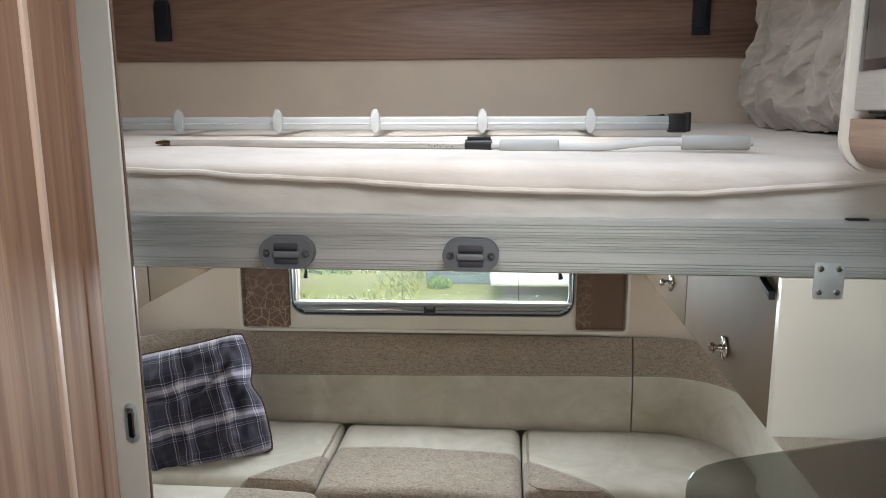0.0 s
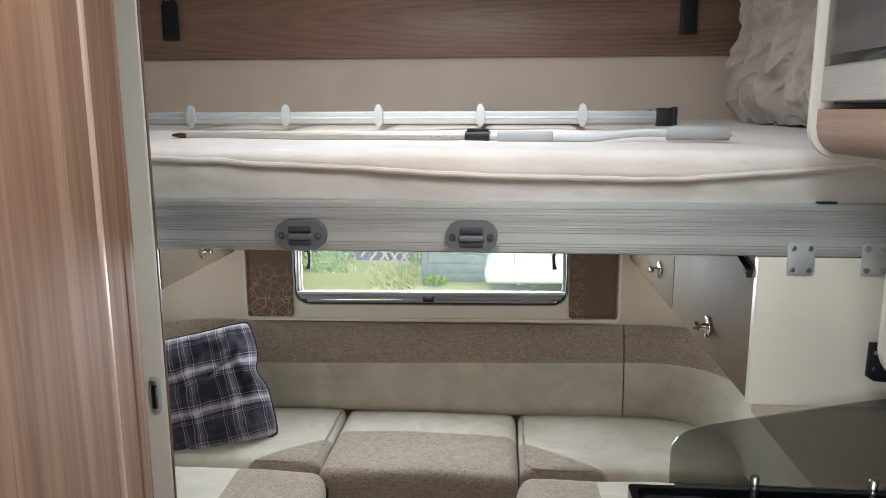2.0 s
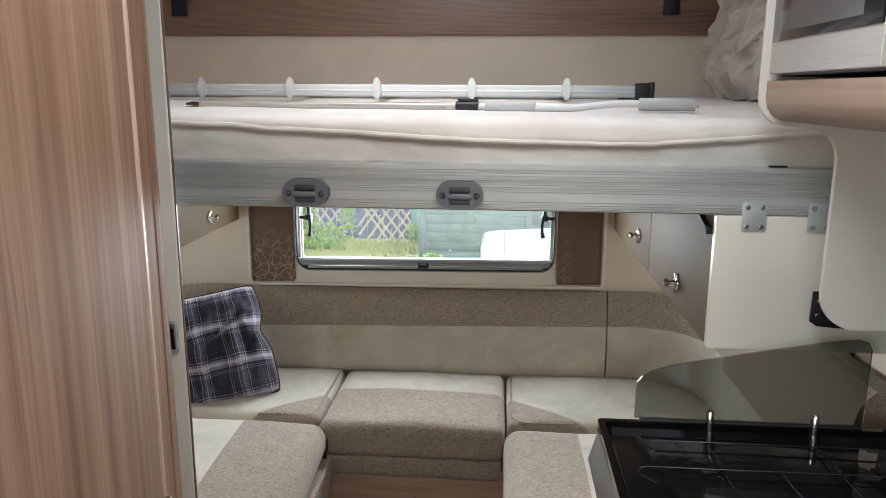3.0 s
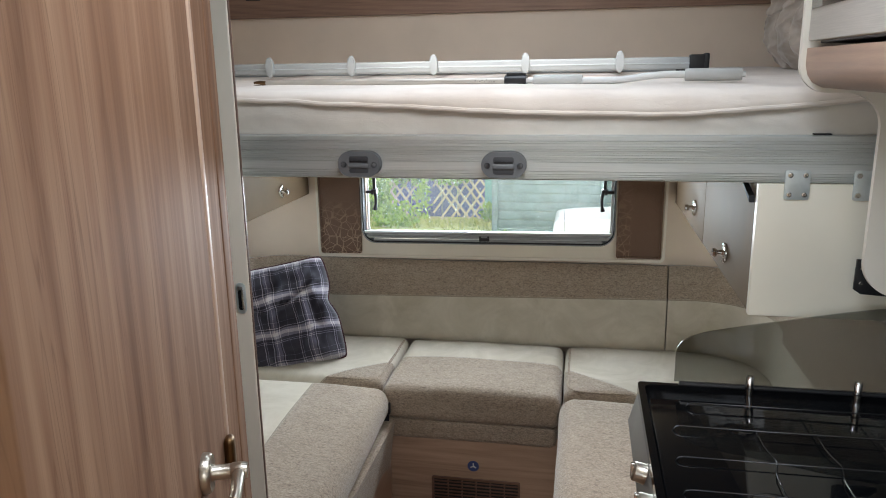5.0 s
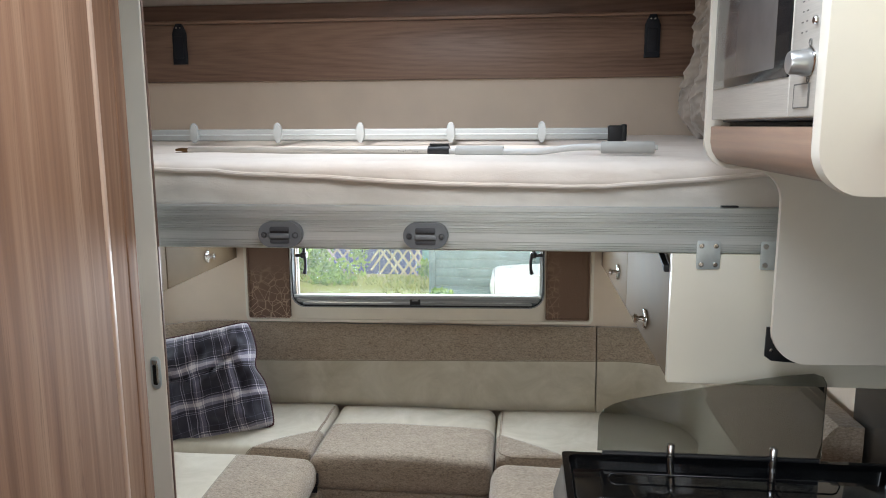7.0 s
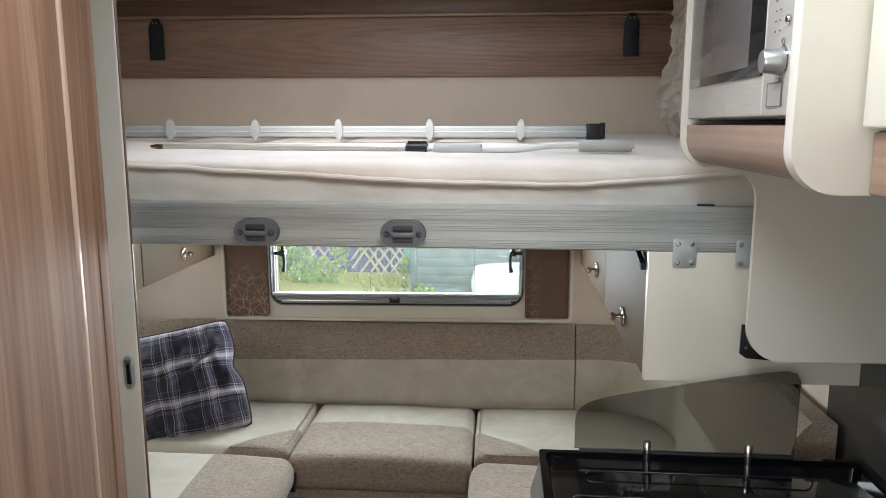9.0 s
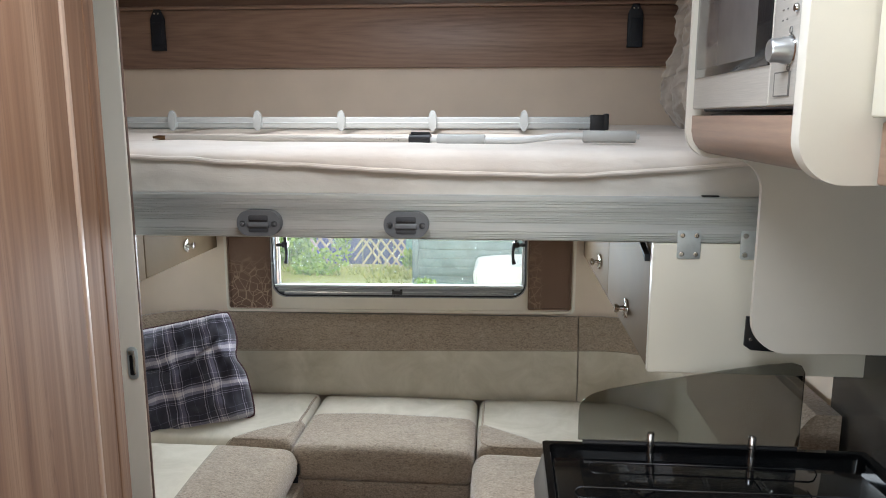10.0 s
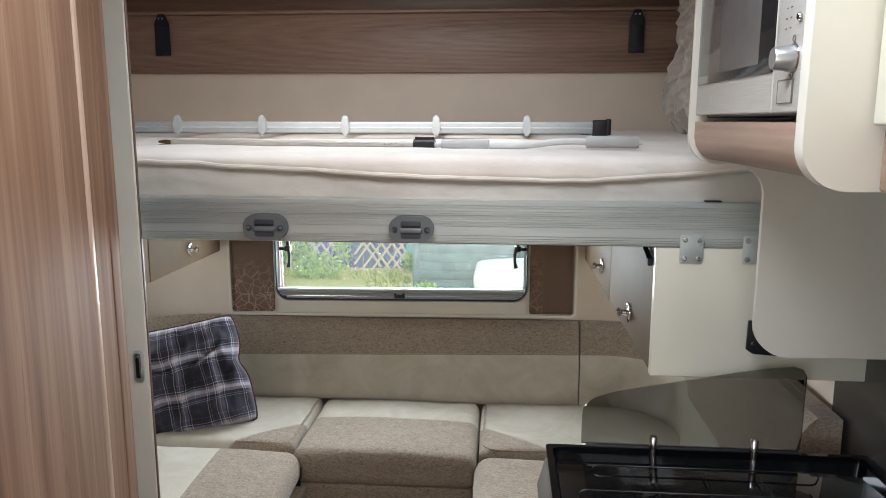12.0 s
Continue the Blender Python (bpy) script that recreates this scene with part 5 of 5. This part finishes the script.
for x in (0.681, 0.779, 0.877):
    tube([(x, 1.058, z - 0.0022), (x, 0.91, z - 0.0022), (x + 0.004, 0.89, z - 0.004), (x + 0.012, 0.86, z - 0.006), (x + 0.004, 0.83, z - 0.004), (x, 0.81, z - 0.0022), (x, 0.648, z - 0.0022)], 0.0012, 8, bm)
part("pan_support", bm, M["iron"], ck, "thin dark wire pan support")
lid_pts = [(0.561, 0.889), (0.561, 0.948), (0.563, 0.962), (0.572, 0.975), (0.588, 0.986), (0.62, 0.997), (0.70, 1.0145), (0.78, 1.0305), (0.86, 1.046), (0.92, 1.056), (0.965, 1.061), (0.982, 1.056), (0.990, 1.042), (0.990, 0.889)]
lid = part("lid", prism(list(reversed(lid_pts)), "y", 1.1335, 1.1385, 0.0008), M["smoke"], ck, "smoked glass lid standing open", smooth=False)
lid.visible_shadow = True
for x in (0.702, 0.897):
    hg = part("hinge", tube([(x, 1.125, 0.872), (x, 1.125, 0.911), (x, 1.125, 0.913)], [0.0075, 0.0075, 0.006], 16), M["chrome"], ck, "chrome lid hinge")
    part("hinge_collar", tube([(x, 1.125, 0.887), (x, 1.125, 0.890)], 0.0085, 16), M["iron"], hg)
part("hinge_bar", tube([(0.57, 1.131, 0.886), (0.985, 1.131, 0.886)], 0.005, 8), M["black_pl"], ck)

wt_top = thing("worktop", (0.8, 0.1, 0.845), "dark kitchen worktop beside the cooker", "worktop")
part("top", rbox(0.51, 1.12, -0.3, 0.588, 0.845, 0.883, 0.006, 3), M["splash"], wt_top)
kb = thing("kitchen_base_unit", (0.8, 0.1, 0), "cream kitchen base unit", "base cabinet")
part("body", rbox(0.53, 1.09, -0.29, 0.58, 0.0, 0.843, 0.003), M["cream"], kb)
part("door", rbox(0.511, 0.529, -0.285, 0.576, 0.09, 0.83, 0.003), M["wood_z"], kb, "wood-grain door")
sp = thing("splashback", (1.125, 0.45, 0.89), "dark grey glossy splashback panel behind the hob", "splashback", kind="structure")
part("panel", rbox(1.121, 1.132, -0.3, 0.80, 0.886, 1.45, 0.001), M["splash"], sp)
part("panel", rbox(1.121, 1.132, 0.803, 1.31, 0.70, 1.45, 0.001), M["splash"], sp)
cap = thing("bench_screen", (0.8, 1.17, 0), "dark wood screen board behind the cooker", "board")
part("board", rbox(0.512, 1.115, 1.142, 1.160, 0.0, 0.862, 0.003), M["wood_x"], cap)


# ---- outside the rear window: grass, shrubs, trellis fence, a white van ----
GZ = -0.70


def make_ground():
    n = Nodes("grass_and_gravel")
    a = n.noise(n.place(), 1.1, 4, 0.6)
    b = n.noise(n.place(), 40, 3)
    g = n.ramp(b, (0.3, rgb(120, 130, 70)), (0.7, rgb(176, 176, 104)))
    d = n.ramp(b, (0.3, rgb(140, 122, 104)), (0.7, rgb(184, 166, 144)))
    n.set(Base_Color=n.mix(n.ramp(a, (0.55, (0, 0, 0, 1)), (0.65, (1, 1, 1, 1))), g, d), Roughness=0.95)
    return n.m


def make_leaf(name, c0, c1):
    n = Nodes(name)
    r = n.add("NewGeometry").outputs["Random Per Island"]
    n.set(Base_Color=n.ramp(r, (0.0, c0), (1.0, c1)), Roughness=0.6, Subsurface_Weight=0.0)
    return n.m


M["ground"] = make_ground()
M["leaf"] = make_leaf("shrub_leaves", rgb(84, 126, 40), rgb(156, 186, 72))
M["grass"] = make_leaf("grass_blades", rgb(112, 132, 58), rgb(178, 176, 94))
M["trellis"] = plain("weathered_pale_wood", rgb(186, 172, 150), 0.8, vary=0.08)
M["bluefence"] = plain("blue_painted_boards", rgb(92, 98, 140), 0.7, vary=0.15, scale=4)
M["teal"] = plain("teal_painted_post", rgb(110, 160, 148), 0.6, vary=0.08)
M["shed"] = plain("grey_green_boards", rgb(112, 132, 130), 0.7, vary=0.12, scale=6)
M["van"] = plain("white_vehicle_paint", rgb(240, 242, 242), 0.25, vary=0.02)

bm = bmesh.new()
S = [bm.verts.new((x, y, GZ)) for x, y in ((-400, -400), (400, -400), (400, 400), (-400, 400))]
bm.faces.new(S)
solid("ground", bm, M["ground"], "rough grass and gravel yard", "ground", kind="structure", at=(0, 0, GZ))

FY = 10.6
fence = thing("trellis_fence", (-2.6, FY, GZ), "pale diamond trellis in front of blue boards, overgrown", "fence")
for i in range(6):
    x = -2.46 + i * 0.24
    part("board", rbox(x + 0.006, x + 0.234, FY + 0.08, FY + 0.10, GZ, GZ + 1.9, 0.004, 1), M["bluefence"], fence)
for k in range(48):
    for s in (-1, 1):
        x = -6.4 + k * 0.155
        y = FY + 0.02 * s
        z0 = GZ - 0.02 + 0.10 * noise.noise(Vector((k * 0.7, s, 0)))
        t0, t1 = 0.0, 1.0  # cut the slat to the panels' width
        slope = s * 0.92
        for lo, hi in (((-1.86, -1.06),) if (x + slope * 0.5) > -1.95 else ((-2.52, -2.10),)):
            ta, tb = sorted(((lo - x) / slope, (hi - x) / slope))
            t0, t1 = max(t0, ta), min(t1, tb)
        if t1 - t0 < 0.08:
            continue
        p0, p1 = Vector((x + slope * t0, y, z0 + 1.25 * t0)), Vector((x + slope * t1, y, z0 + 1.25 * t1))
        d = (p1 - p0).normalized()
        nrm = Vector((d.z, 0, -d.x)) * 0.016
        bm = prism([(p0.x - nrm.x, p0.z - nrm.z), (p0.x + nrm.x, p0.z + nrm.z), (p1.x + nrm.x, p1.z + nrm.z), (p1.x - nrm.x, p1.z - nrm.z)], "y", y - 0.008, y + 0.008)
        part("slat", bm, M["trellis"], fence, smooth=False)
part("post", rbox(-1.06, -0.88, FY - 0.05, FY + 0.12, GZ, GZ + 2.0, 0.01), M["teal"], fence, "teal painted post")
shed = thing("board_fence", (1.5, 9.34, GZ), "grey-green horizontal board fence", "fence")
for i in range(16):
    part("board", rbox(-0.76, 4.6, 9.33, 9.355, GZ + 0.12 * i + 0.01, GZ + 0.12 * i + 0.125, 0.004, 1), M["shed"], shed)
for x in (-0.80, 0.6, 1.9, 3.2):
    part("post", rbox(x, x + 0.08, 9.27, 9.33, GZ, GZ + 1.95, 0.006), M["shed"], shed)


def shrub(name, label, spots, count, size, material, seed):
    rng = random.Random(seed)
    bm = bmesh.new()
    for _ in range(count):
        cx, cy, cz, rx, rz = rng.choice(spots)
        d = Vector((rng.gauss(0, 1), rng.gauss(0, 1), rng.gauss(0, 1))).normalized() * rng.uniform(0.3, 1.0)
        p = Vector((cx + d.x * rx, cy + d.y * rx * 0.5, max(GZ + 0.02, cz + d.z * rz)))
        e = Euler((rng.uniform(0, 6.3), rng.uniform(0, 6.3), rng.uniform(0, 6.3))).to_matrix()
        s = size * rng.uniform(0.6, 1.3)
        q = [bm.verts.new(p + e @ Vector(v) * s) for v in ((-0.5, 0, 0), (0, -0.28, 0.05), (0.6, 0, 0), (0, 0.28, 0.05))]
        bm.faces.new(q)
    solid(name, bm, material, label, "shrub", kind="stuff", smooth=False)


shrub("shrubs", "green shrubs and climbers growing over the trellis", [(-3.5, 10.5, -0.3, 0.4, 0.5), (-3.0, 10.5, -0.2, 0.4, 0.5), (-2.75, 10.45, -0.35, 0.3, 0.4), (-2.0, 10.5, -0.3, 0.16, 0.5), (-2.3, 10.5, 0.0, 0.3, 0.22), (-1.6, 10.5, -0.05, 0.35, 0.14), (-2.4, 10.4, -0.55, 0.4, 0.16), (-1.0, 10.4, -0.55, 0.12, 0.14), (-0.62, 9.1, -0.64, 0.16, 0.08), (-3.2, 9.7, -0.62, 0.3, 0.14), (-2.3, 9.9, -0.62, 0.4, 0.12)], 3300, 0.075, M["leaf"], 1)
shrub("hedge", "dense green hedge behind the trellis", [(-5.2 + 0.42 * i, 11.0, 0.1 + 0.2 * (i % 3), 0.5, 0.75) for i in range(7)] + [(-5.2 + 0.42 * i, 10.9, -0.4, 0.5, 0.4) for i in range(7)], 5200, 0.09, M["leaf"], 4)
rngg = random.Random(9)
bm = bmesh.new()
for _ in range(5000):
    x, y = rngg.uniform(-5, -0.85), rngg.uniform(6.3, 10.4)
    if noise.noise(Vector((x, y, 0)) * 0.8) < -0.12:
        continue
    hgt, lean = rngg.uniform(0.03, 0.10), rngg.uniform(-0.06, 0.06)
    a = [bm.verts.new((x - 0.012, y, GZ)), bm.verts.new((x + 0.012, y, GZ)), bm.verts.new((x + lean, y + lean, GZ + hgt))]
    bm.faces.new(a)
solid("grass", bm, M["grass"], "long yellow-green grass", "grass", kind="stuff", smooth=False)

van = thing("van", (1.9, 9.2, GZ), "white vehicle parked in the yard, its plain rounded front corner seen", "van")
prof = [(0.06, GZ + 0.2), (0.04, GZ + 0.3), (0.04, -0.35), (0.05, -0.31), (0.075, -0.28), (0.12, -0.262), (0.3, -0.25), (0.6, -0.235), (0.9, -0.21), (1.3, -0.17), (1.75, -0.12), (2.3, 0.5), (2.5, 0.62), (4.4, 0.65), (4.5, 0.55), (4.55, GZ + 0.3), (4.5, GZ + 0.25)]
part("body", prism(prof, "y", 8.4, 9.2, 0.05, seg=4), M["van"], van)
for x in (2.2, 3.9):
    part("wheel", lathe(((0, 0.1), (0.2, 0.1), (0.31, 0.09), (0.33, 0.05), (0.33, -0.08), (0, -0.08)), (x, 8.46, GZ + 0.33), (0, -1, 0), 24), M["black_pl"], van)
